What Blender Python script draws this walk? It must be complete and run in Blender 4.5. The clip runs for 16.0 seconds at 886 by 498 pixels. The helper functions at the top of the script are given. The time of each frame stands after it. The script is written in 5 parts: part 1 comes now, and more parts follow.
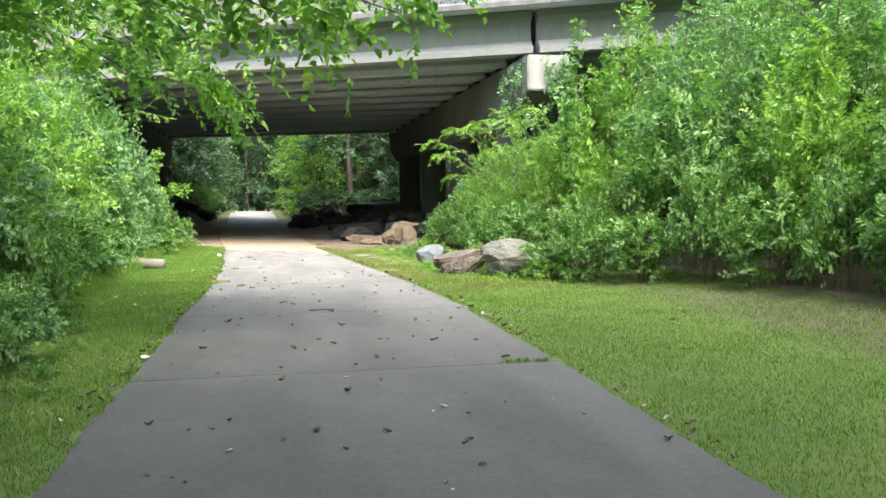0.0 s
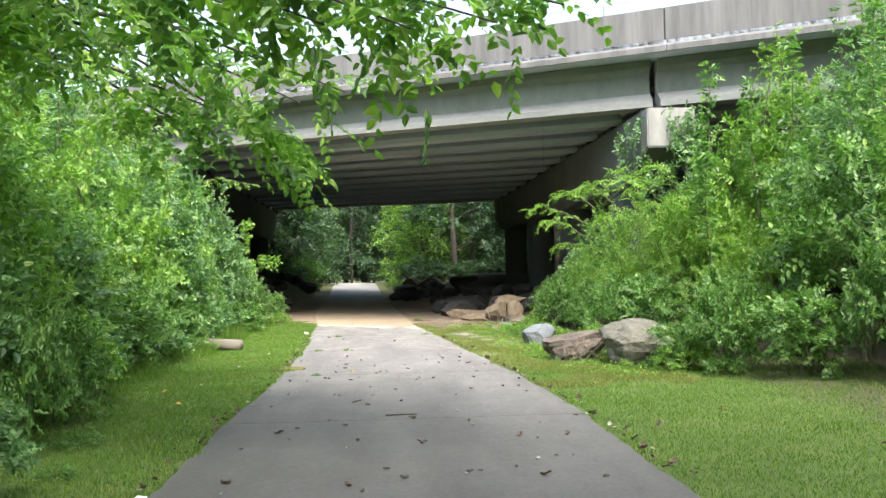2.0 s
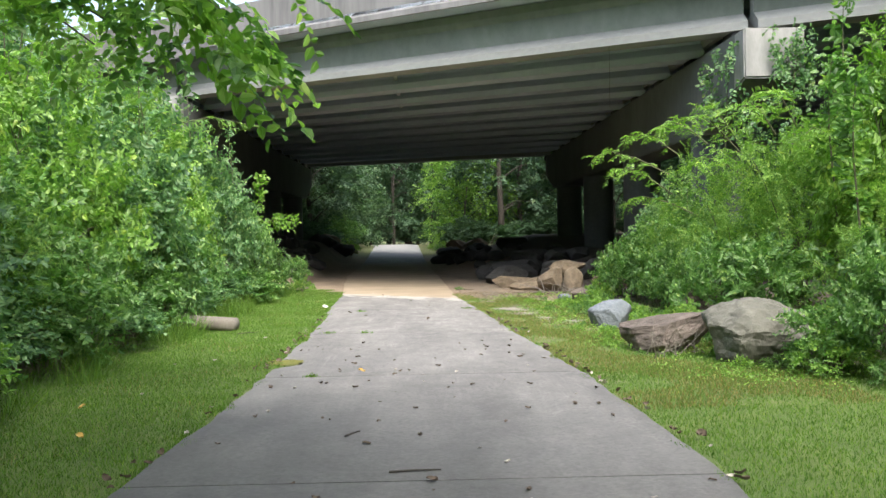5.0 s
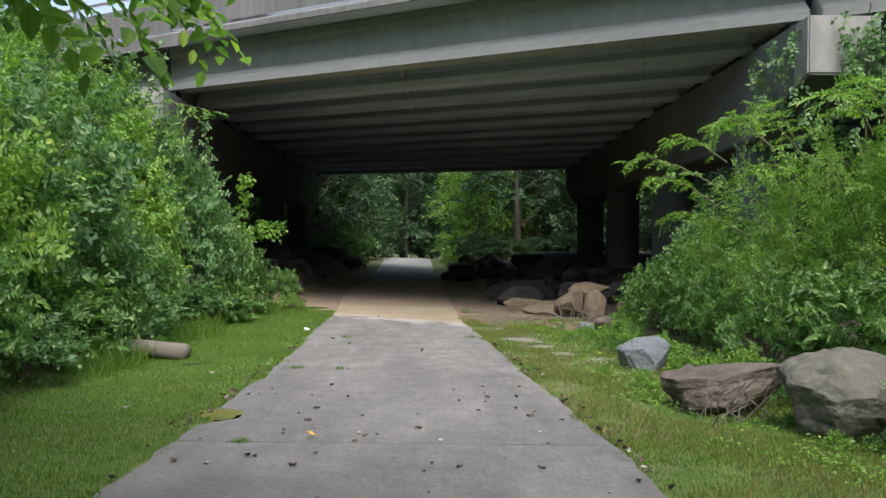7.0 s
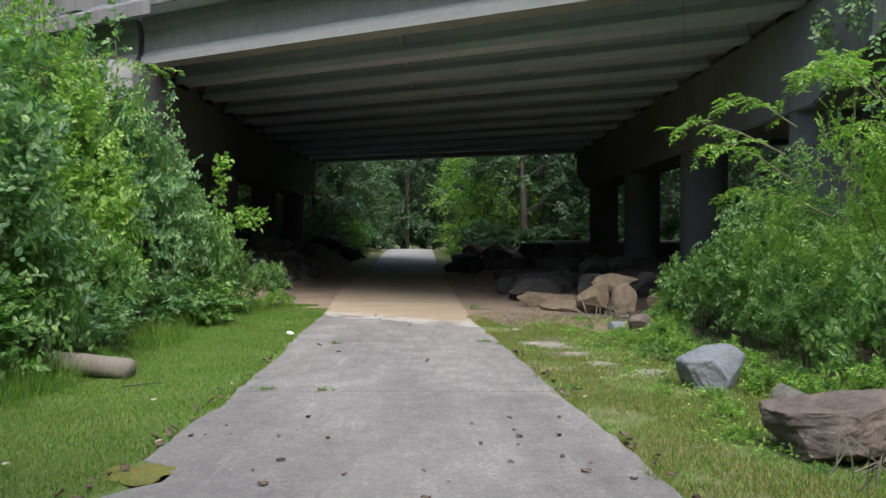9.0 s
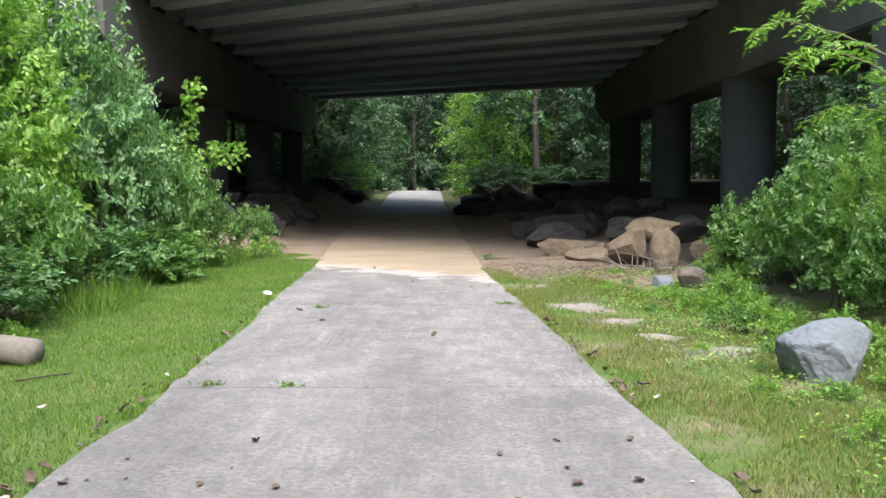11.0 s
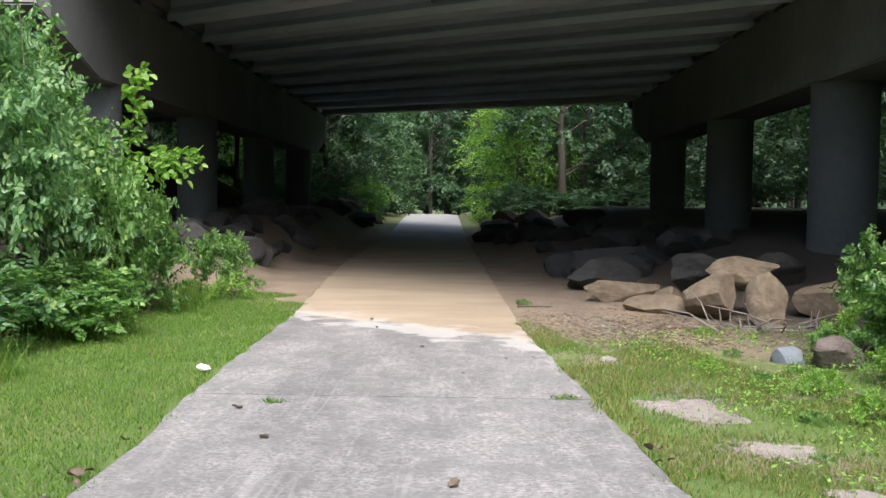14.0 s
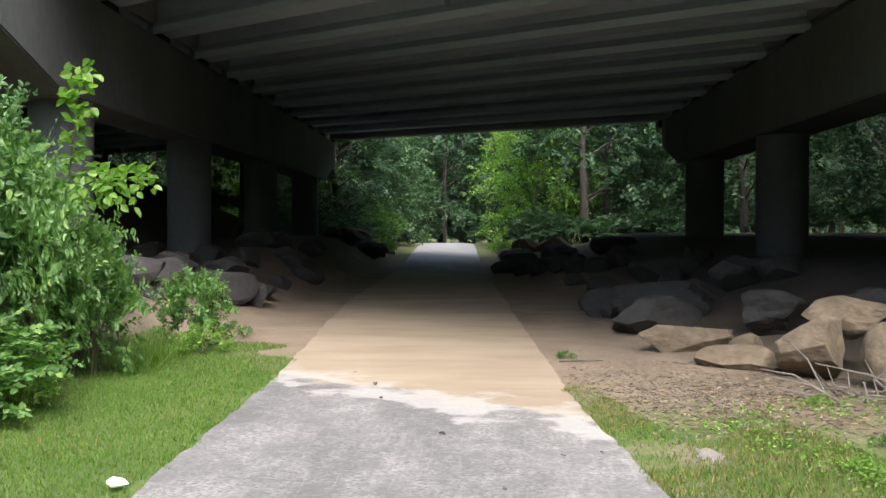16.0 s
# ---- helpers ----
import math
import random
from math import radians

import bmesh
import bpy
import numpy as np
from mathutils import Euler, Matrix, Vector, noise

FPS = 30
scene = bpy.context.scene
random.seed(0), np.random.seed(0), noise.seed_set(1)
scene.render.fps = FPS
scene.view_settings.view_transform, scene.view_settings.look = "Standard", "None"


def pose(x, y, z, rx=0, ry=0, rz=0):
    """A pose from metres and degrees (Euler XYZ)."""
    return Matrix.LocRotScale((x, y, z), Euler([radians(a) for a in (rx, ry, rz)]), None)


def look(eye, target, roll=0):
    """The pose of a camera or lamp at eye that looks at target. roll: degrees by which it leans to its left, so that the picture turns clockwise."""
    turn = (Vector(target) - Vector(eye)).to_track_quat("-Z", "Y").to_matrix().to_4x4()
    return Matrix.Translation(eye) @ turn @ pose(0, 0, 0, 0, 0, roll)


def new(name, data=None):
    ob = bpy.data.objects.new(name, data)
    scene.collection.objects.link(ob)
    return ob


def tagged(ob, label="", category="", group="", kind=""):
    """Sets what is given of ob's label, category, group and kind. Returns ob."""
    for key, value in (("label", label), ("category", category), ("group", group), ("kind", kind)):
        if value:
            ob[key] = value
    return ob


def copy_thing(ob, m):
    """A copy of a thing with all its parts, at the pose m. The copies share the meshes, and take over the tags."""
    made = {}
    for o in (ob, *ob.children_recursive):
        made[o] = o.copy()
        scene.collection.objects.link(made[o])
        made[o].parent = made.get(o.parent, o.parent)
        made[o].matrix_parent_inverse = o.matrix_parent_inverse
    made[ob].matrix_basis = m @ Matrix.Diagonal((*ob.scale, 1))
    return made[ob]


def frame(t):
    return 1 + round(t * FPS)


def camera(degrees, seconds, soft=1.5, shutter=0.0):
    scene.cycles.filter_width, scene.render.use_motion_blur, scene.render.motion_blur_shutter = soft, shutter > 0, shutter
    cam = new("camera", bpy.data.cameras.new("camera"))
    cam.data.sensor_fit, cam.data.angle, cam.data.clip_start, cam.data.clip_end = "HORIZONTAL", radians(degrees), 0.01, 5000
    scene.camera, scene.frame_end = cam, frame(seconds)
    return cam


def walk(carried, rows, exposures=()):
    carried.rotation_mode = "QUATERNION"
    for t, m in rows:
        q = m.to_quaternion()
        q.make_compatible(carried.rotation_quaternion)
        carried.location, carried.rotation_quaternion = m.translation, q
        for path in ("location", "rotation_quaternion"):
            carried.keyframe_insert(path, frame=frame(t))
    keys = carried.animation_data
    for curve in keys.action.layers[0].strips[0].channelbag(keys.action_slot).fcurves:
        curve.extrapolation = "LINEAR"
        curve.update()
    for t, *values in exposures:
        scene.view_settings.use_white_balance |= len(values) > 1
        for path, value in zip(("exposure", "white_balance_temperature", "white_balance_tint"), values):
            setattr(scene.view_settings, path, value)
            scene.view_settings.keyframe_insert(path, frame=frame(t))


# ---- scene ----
cam = camera(53.4, 16.0)
METRES, EYE, TILT, LEAN, TURN = 20.5, 1.5, 0.35, 0.0, -11.0
ROWS = [
    (0.0, 0.0, 0.0, 0.0, -0.04, -3.51, 0.72),
    (0.5, -0.0008, 0.0307, 0.0013, 2.05, -1.33, 1.12),
    (1.0, -0.0003, 0.061, 0.0009, 2.28, -0.94, 1.05),
    (1.5, -0.0003, 0.0939, 0.0021, 6.55, -0.3, 1.41),
    (2.0, -0.002, 0.1259, 0.0019, 6.93, 1.15, 1.12),
    (2.5, -0.0011, 0.159, 0.0004, 7.27, -0.73, 1.48),
    (3.0, -0.0047, 0.188, -0.0002, 7.47, -1.48, 0.92),
    (5.5, -0.0244, 0.3462, 0.0018, 10.22, -1.19, 1.16),
    (6.0, -0.025, 0.3796, 0.0023, 10.43, -0.85, 0.83),
    (6.5, -0.0317, 0.4104, 0.0022, 10.69, -0.43, -0.51),
    (7.0, -0.0333, 0.4429, 0.0012, 11.07, -0.41, -0.54),
    (7.5, -0.0393, 0.4725, 0.0006, 10.81, -0.37, -0.53),
    (8.0, -0.0436, 0.5027, 0.0002, 11.0, 0.2, -0.49),
    (8.5, -0.0534, 0.5343, -0.0012, 11.53, -0.25, -0.32),
    (9.0, -0.0612, 0.5629, -0.0021, 11.16, -1.0, 0.04),
    (9.5, -0.0661, 0.5931, -0.0032, 11.56, -3.94, 0.4),
    (12.0, -0.1016, 0.7418, -0.0057, 11.8, -5.04, 0.31),
    (12.5, -0.1094, 0.7706, -0.0062, 11.83, -5.39, -0.47),
    (13.0, -0.1159, 0.8011, -0.0058, 13.12, -5.7, -0.39),
    (13.5, -0.1229, 0.8318, -0.0054, 12.41, -4.41, -0.32),
    (14.0, -0.1275, 0.864, -0.0063, 12.76, -3.28, -0.51),
    (14.5, -0.1351, 0.8929, -0.0061, 12.58, -3.42, -0.28),
    (15.0, -0.1408, 0.9257, -0.0073, 13.21, -3.58, -0.17),
    (15.5, -0.1517, 0.9541, -0.0071, 13.68, -1.94, -0.04),
    (16.0, -0.1586, 0.9818, -0.0063, 13.65, -1.45, 0.12),
]
walk(cam, [(t, pose(0, 0, EYE, TILT, LEAN, TURN) @ pose(METRES * x, METRES * y, METRES * z, 90 + pitch, roll, yaw)) for t, x, y, z, yaw, pitch, roll in ROWS],
     exposures=[(0.0, 2.2, 6450, 9), (2.0, 1.95, 6450, 9), (3.0, 1.75, 6400, 9), (5.5, 1.65, 6300, 10), (6.0, 1.55, 6250, 10), (6.5, 1.15, 6200, 11), (7.5, 0.85, 6200, 11), (8.5, 0.85, 6150, 12), (9.0, 1.0, 6100, 13),
                (9.6, 1.25, 6100, 13), (12.0, 1.7, 6050, 14), (13.5, 1.5, 6050, 14), (16.0, 1.5, 6100, 13)])

# ---- world and light ----
SUN_ELEV, SUN_AZ = 54.0, 168.0
world = bpy.data.worlds.new("overcast_sky")
scene.world = world
world.use_nodes = True
wn = world.node_tree.nodes
wl = world.node_tree.links
sky = wn.new("ShaderNodeTexSky")
sky.sky_type = "NISHITA"
sky.sun_disc = False
sky.sun_elevation = radians(SUN_ELEV)
sky.sun_rotation = radians(SUN_AZ)
sky.dust_density = 4.0
haze = wn.new("ShaderNodeHueSaturation")
haze.inputs["Saturation"].default_value = 0.75
wl.new(sky.outputs[0], haze.inputs["Color"])
wl.new(haze.outputs[0], wn["Background"].inputs["Color"])
wn["Background"].inputs["Strength"].default_value = 0.15
sun = new("sun", bpy.data.lights.new("sun", "SUN"))
sun.data.energy = 2.0
sun.data.angle = radians(38)
sun.data.color = (1.0, 0.95, 0.85)
sa, se = radians(SUN_AZ), radians(SUN_ELEV)
sun.matrix_world = look((0, 0, 0), (-math.sin(sa) * math.cos(se), -math.cos(sa) * math.cos(se), -math.sin(se)))

# ---- materials ----


def nodes_of(name):
    m = bpy.data.materials.new(name)
    m.use_nodes = True
    return m, m.node_tree.nodes, m.node_tree.links


def noise_node(n, l, scale, detail=4.0, rough=0.6, stretch=None, obj=False):
    co = n.new("ShaderNodeTexCoord" if obj else "ShaderNodeNewGeometry")
    out = co.outputs["Object"] if obj else co.outputs["Position"]
    t = n.new("ShaderNodeTexNoise")
    t.inputs["Scale"].default_value, t.inputs["Detail"].default_value, t.inputs["Roughness"].default_value = scale, detail, rough
    if stretch:
        mp = n.new("ShaderNodeMapping")
        mp.inputs["Scale"].default_value = stretch
        l.new(out, mp.inputs["Vector"])
        out = mp.outputs["Vector"]
    l.new(out, t.inputs["Vector"])
    return t.outputs["Fac"]


def ramp(n, l, fac, stops):
    r = n.new("ShaderNodeValToRGB")
    els = r.color_ramp.elements
    while len(els) < len(stops):
        els.new(0.5)
    for e, (p, c) in zip(els, stops):
        e.position, e.color = p, (*c, 1) if len(c) == 3 else c
    l.new(fac, r.inputs["Fac"])
    return r.outputs["Color"]


def mix(n, l, fac, a, b, mode="MIX"):
    x = n.new("ShaderNodeMix")
    x.data_type, x.blend_type = "RGBA", mode
    for sock, v in ((x.inputs["Factor"], fac), (x.inputs["A"], a), (x.inputs["B"], b)):
        if isinstance(v, (int, float)):
            sock.default_value = v
        elif isinstance(v, tuple):
            sock.default_value = (*v, 1)
        else:
            l.new(v, sock)
    return x.outputs["Result"]


def calc(n, l, op, a, b=0.0, c=0.0):
    x = n.new("ShaderNodeMath")
    x.operation = op
    for s, v in zip(x.inputs, (a, b, c)):
        if isinstance(v, (int, float)):
            s.default_value = v
        else:
            l.new(v, s)
    return x.outputs[0]


def bump(n, l, height, strength, dist):
    b = n.new("ShaderNodeBump")
    b.inputs["Strength"].default_value, b.inputs["Distance"].default_value = strength, dist
    l.new(height, b.inputs["Height"])
    l.new(b.outputs[0], n["Principled BSDF"].inputs["Normal"])


def surface(name, big, fine, rough=0.85, big_scale=0.8, fine_scale=14.0, bump_d=0.01, bump_s=0.5, metal=0.0, stretch=None, obj=False):
    """Two-scale stone, earth, bark or concrete: big and fine are pairs of colours."""
    m, n, l = nodes_of(name)
    p = n["Principled BSDF"]
    a = ramp(n, l, noise_node(n, l, big_scale, 5, 0.6, stretch, obj), ((0.34, big[0]), (0.66, big[1])))
    f = noise_node(n, l, fine_scale, 8, 0.7, stretch, obj)
    b = ramp(n, l, f, ((0.3, fine[0]), (0.7, fine[1])))
    l.new(mix(n, l, 0.5, a, b), p.inputs["Base Color"])
    p.inputs["Roughness"].default_value, p.inputs["Metallic"].default_value = rough, metal
    bump(n, l, f, bump_s, bump_d)
    return m


def leaf_material(name, dark, mid, light, through_light=0.35, rough=0.5, sheen=0.5):
    m, n, l = nodes_of(name)
    p = n["Principled BSDF"]
    g = n.new("ShaderNodeNewGeometry")
    c = ramp(n, l, g.outputs["Random Per Island"], ((0.0, dark), (0.5, mid), (0.93, light), (1.0, (light[0] * 1.5, light[1] * 1.25, light[2]))))
    patch = noise_node(n, l, 0.9, 3)
    c = mix(n, l, calc(n, l, "MULTIPLY", patch, 0.35), c, mix(n, l, 1.0, c, (0.55, 0.72, 0.6), "MULTIPLY"))
    l.new(c, p.inputs["Base Color"])
    p.inputs["Roughness"].default_value = rough
    p.inputs["Specular IOR Level"].default_value = sheen
    t = n.new("ShaderNodeBsdfTranslucent")
    l.new(mix(n, l, 1.0, c, (1.05, 1.25, 0.6), "MULTIPLY"), t.inputs["Color"])
    s = n.new("ShaderNodeMixShader")
    s.inputs[0].default_value = through_light
    l.new(p.outputs[0], s.inputs[1])
    l.new(t.outputs[0], s.inputs[2])
    l.new(s.outputs[0], n["Material Output"].inputs["Surface"])
    return m


M_LEAF = leaf_material("leaf_green", (0.058, 0.135, 0.032), (0.125, 0.25, 0.058), (0.225, 0.36, 0.12), 0.48, 0.42, 0.55)
M_LIME = leaf_material("leaf_yellow_green", (0.11, 0.22, 0.032), (0.19, 0.34, 0.055), (0.30, 0.45, 0.11), 0.52, 0.44, 0.5)
M_BLUE = leaf_material("leaf_grey_green", (0.06, 0.135, 0.058), (0.128, 0.25, 0.09), (0.235, 0.365, 0.165), 0.46, 0.42, 0.5)
# Woodland leaves: canopy shade is put into the darker greens.
M_WOOD = leaf_material("leaf_woodland_shaded", (0.028, 0.066, 0.034), (0.055, 0.115, 0.055), (0.10, 0.17, 0.085), 0.36)
# Slightly lighter copy of the same shade-darkened leaves.
M_WOODLIT = leaf_material("leaf_woodland_half_shaded", (0.034, 0.078, 0.034), (0.066, 0.13, 0.058), (0.115, 0.19, 0.085), 0.36)
M_GRASS = leaf_material("lawn_blades", (0.058, 0.135, 0.011), (0.10, 0.205, 0.018), (0.165, 0.265, 0.034), 0.4, 0.6)
M_DRYGRASS = leaf_material("dry_blades", (0.11, 0.13, 0.028), (0.19, 0.185, 0.05), (0.29, 0.24, 0.10), 0.3, 0.7)
M_LITTER = leaf_material("straw_and_dead_leaves", (0.07, 0.048, 0.03), (0.17, 0.125, 0.08), (0.33, 0.27, 0.19), 0.1, 0.85)
M_BARK = surface("bark", ((0.035, 0.029, 0.023), (0.065, 0.055, 0.044)), ((0.025, 0.021, 0.017), (0.08, 0.068, 0.054)), 0.95, 3, 26, 0.02, 0.8, stretch=(1, 1, 0.2))
M_STEM = surface("green_stem", ((0.06, 0.07, 0.03), (0.10, 0.10, 0.05)), ((0.05, 0.05, 0.025), (0.12, 0.12, 0.06)), 0.8, 4, 30, 0.004, 0.4)
M_DEADWOOD = surface("dead_wood", ((0.12, 0.105, 0.085), (0.21, 0.185, 0.155)), ((0.08, 0.07, 0.058), (0.24, 0.215, 0.185)), 0.95, 3, 30, 0.01, 0.7)
M_GIRDER = surface("weathered_girder_concrete", ((0.27, 0.275, 0.26), (0.40, 0.40, 0.37)), ((0.26, 0.265, 0.25), (0.40, 0.395, 0.37)), 0.9, 0.35, 6, 0.004, 0.35, stretch=(0.5, 1, 1.4))
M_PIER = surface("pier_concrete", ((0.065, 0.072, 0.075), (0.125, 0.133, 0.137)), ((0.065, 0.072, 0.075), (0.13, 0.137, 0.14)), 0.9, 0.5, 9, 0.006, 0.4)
M_PARAPET = surface("streaked_parapet_concrete", ((0.085, 0.085, 0.086), (0.225, 0.22, 0.215)), ((0.10, 0.099, 0.098), (0.225, 0.22, 0.215)), 0.92, 1.6, 5, 0.005, 0.35, stretch=(1.5, 1.5, 0.12))
# Riprap stone with the shade under the bridge put into its dark colour.
M_SHADEDROCK = surface("shaded_riprap_stone", ((0.028, 0.027, 0.026), (0.055, 0.052, 0.048)), ((0.022, 0.021, 0.02), (0.066, 0.062, 0.057)), 0.92, 1.8, 10, 0.02, 0.6, obj=True)
M_ALGAE = surface("algae_stained_concrete", ((0.13, 0.15, 0.125), (0.25, 0.27, 0.235)), ((0.14, 0.155, 0.135), (0.25, 0.265, 0.235)), 0.9, 0.5, 6, 0.004, 0.35, stretch=(0.6, 0.6, 0.4))
# Inner girders: bluish bounced light is put into the pale concrete colour.
M_INNER = surface("inner_girder_lightened", ((0.44, 0.49, 0.58), (0.60, 0.65, 0.74)), ((0.44, 0.49, 0.57), (0.60, 0.65, 0.73)), 0.9, 0.35, 6, 0.004, 0.35, stretch=(0.5, 1, 1.4))
# Pier caps: deck shade is put into the dark sides, skylight into the ends.
M_CAP = surface("cap_concrete_shaded", ((0.075, 0.083, 0.078), (0.15, 0.158, 0.15)), ((0.08, 0.087, 0.082), (0.155, 0.16, 0.152)), 0.9, 0.6, 8, 0.006, 0.4, stretch=(1, 1, 0.4))
M_CAPEND = surface("cap_concrete_lit", ((0.15, 0.152, 0.142), (0.33, 0.325, 0.31)), ((0.14, 0.141, 0.133), (0.33, 0.325, 0.31)), 0.9, 1.6, 9, 0.006, 0.4, stretch=(1, 1, 0.35))
# Deck: same pale blue, bounced light on the underside painted in.
M_DECK = surface("deck_lightened", ((0.43, 0.48, 0.57), (0.58, 0.63, 0.72)), ((0.43, 0.48, 0.56), (0.58, 0.63, 0.71)), 0.9, 0.5, 9, 0.005, 0.3)
M_STEEL = surface("galvanised_rail", ((0.45, 0.46, 0.47), (0.6, 0.61, 0.62)), ((0.4, 0.41, 0.42), (0.62, 0.63, 0.64)), 0.45, 2, 30, 0.001, 0.2, metal=0.8)
M_RUBBER = surface("bearing_rubber", ((0.015, 0.015, 0.016), (0.03, 0.03, 0.03)), ((0.012, 0.012, 0.012), (0.035, 0.035, 0.035)), 0.8, 4, 40, 0.002, 0.3)
M_BROWNROCK = surface("brown_boulder_stone", ((0.045, 0.036, 0.031), (0.15, 0.12, 0.10)), ((0.032, 0.026, 0.022), (0.22, 0.18, 0.152)), 0.92, 2.4, 9, 0.04, 0.9, obj=True)
M_GREYROCK = surface("grey_boulder_stone", ((0.07, 0.072, 0.052), (0.15, 0.147, 0.118)), ((0.055, 0.054, 0.043), (0.18, 0.17, 0.145)), 0.92, 2.0, 11, 0.03, 0.8, obj=True)
M_BLUEROCK = surface("blue_grey_stone", ((0.10, 0.115, 0.13), (0.165, 0.185, 0.20)), ((0.09, 0.105, 0.12), (0.20, 0.215, 0.23)), 0.85, 2.0, 14, 0.008, 0.5, obj=True)
M_TANROCK = surface("tan_riprap_stone", ((0.105, 0.08, 0.05), (0.20, 0.152, 0.10)), ((0.075, 0.058, 0.04), (0.25, 0.195, 0.135)), 0.92, 1.8, 7, 0.014, 0.8, obj=True)
M_PAPER = surface("white_litter", ((0.75, 0.74, 0.72), (0.82, 0.82, 0.8)), ((0.7, 0.7, 0.68), (0.85, 0.85, 0.84)), 0.7, 6, 40, 0.003, 0.3)
M_MOSS = surface("moss_mat", ((0.08, 0.105, 0.018), (0.20, 0.18, 0.035)), ((0.055, 0.08, 0.015), (0.24, 0.21, 0.05)), 1.0, 6, 60, 0.02, 0.9)
M_DEADLEAF = surface("dry_leaf", ((0.05, 0.035, 0.025), (0.14, 0.10, 0.07)), ((0.04, 0.03, 0.02), (0.18, 0.13, 0.09)), 0.85, 5, 40, 0.003, 0.3, obj=True)
M_PALELEAF = surface("pale_dry_leaf", ((0.30, 0.27, 0.22), (0.45, 0.42, 0.36)), ((0.25, 0.22, 0.18), (0.5, 0.47, 0.42)), 0.8, 5, 40, 0.003, 0.3, obj=True)
M_YELLOWLEAF = surface("yellow_leaf", ((0.45, 0.26, 0.05), (0.55, 0.36, 0.08)), ((0.4, 0.22, 0.05), (0.6, 0.42, 0.1)), 0.7, 5, 40, 0.003, 0.3, obj=True)
M_SAND = surface("pale_sand", ((0.17, 0.145, 0.12), (0.28, 0.25, 0.215)), ((0.13, 0.11, 0.09), (0.32, 0.29, 0.255)), 0.95, 4, 45, 0.012, 0.8)
M_GRAVEL = surface("pale_gravel", ((0.15, 0.128, 0.105), (0.27, 0.24, 0.205)), ((0.12, 0.10, 0.085), (0.30, 0.27, 0.235)), 0.9, 3, 20, 0.006, 0.5)


def dry_line(n, l, y0, soft, wobble):
    """0 in front of the drip line of the bridge deck, 1 behind it, with a ragged edge."""
    g = n.new("ShaderNodeNewGeometry")
    s = n.new("ShaderNodeSeparateXYZ")
    l.new(g.outputs["Position"], s.inputs[0])
    d = calc(n, l, "MULTIPLY_ADD", s.outputs["X"], 0.72, s.outputs["Y"])
    w = calc(n, l, "MULTIPLY_ADD", noise_node(n, l, 1.6, 4), wobble, d)
    r = n.new("ShaderNodeMapRange")
    r.inputs["From Min"].default_value, r.inputs["From Max"].default_value = y0, y0 + soft
    l.new(w, r.inputs["Value"])
    return r.outputs["Result"], s


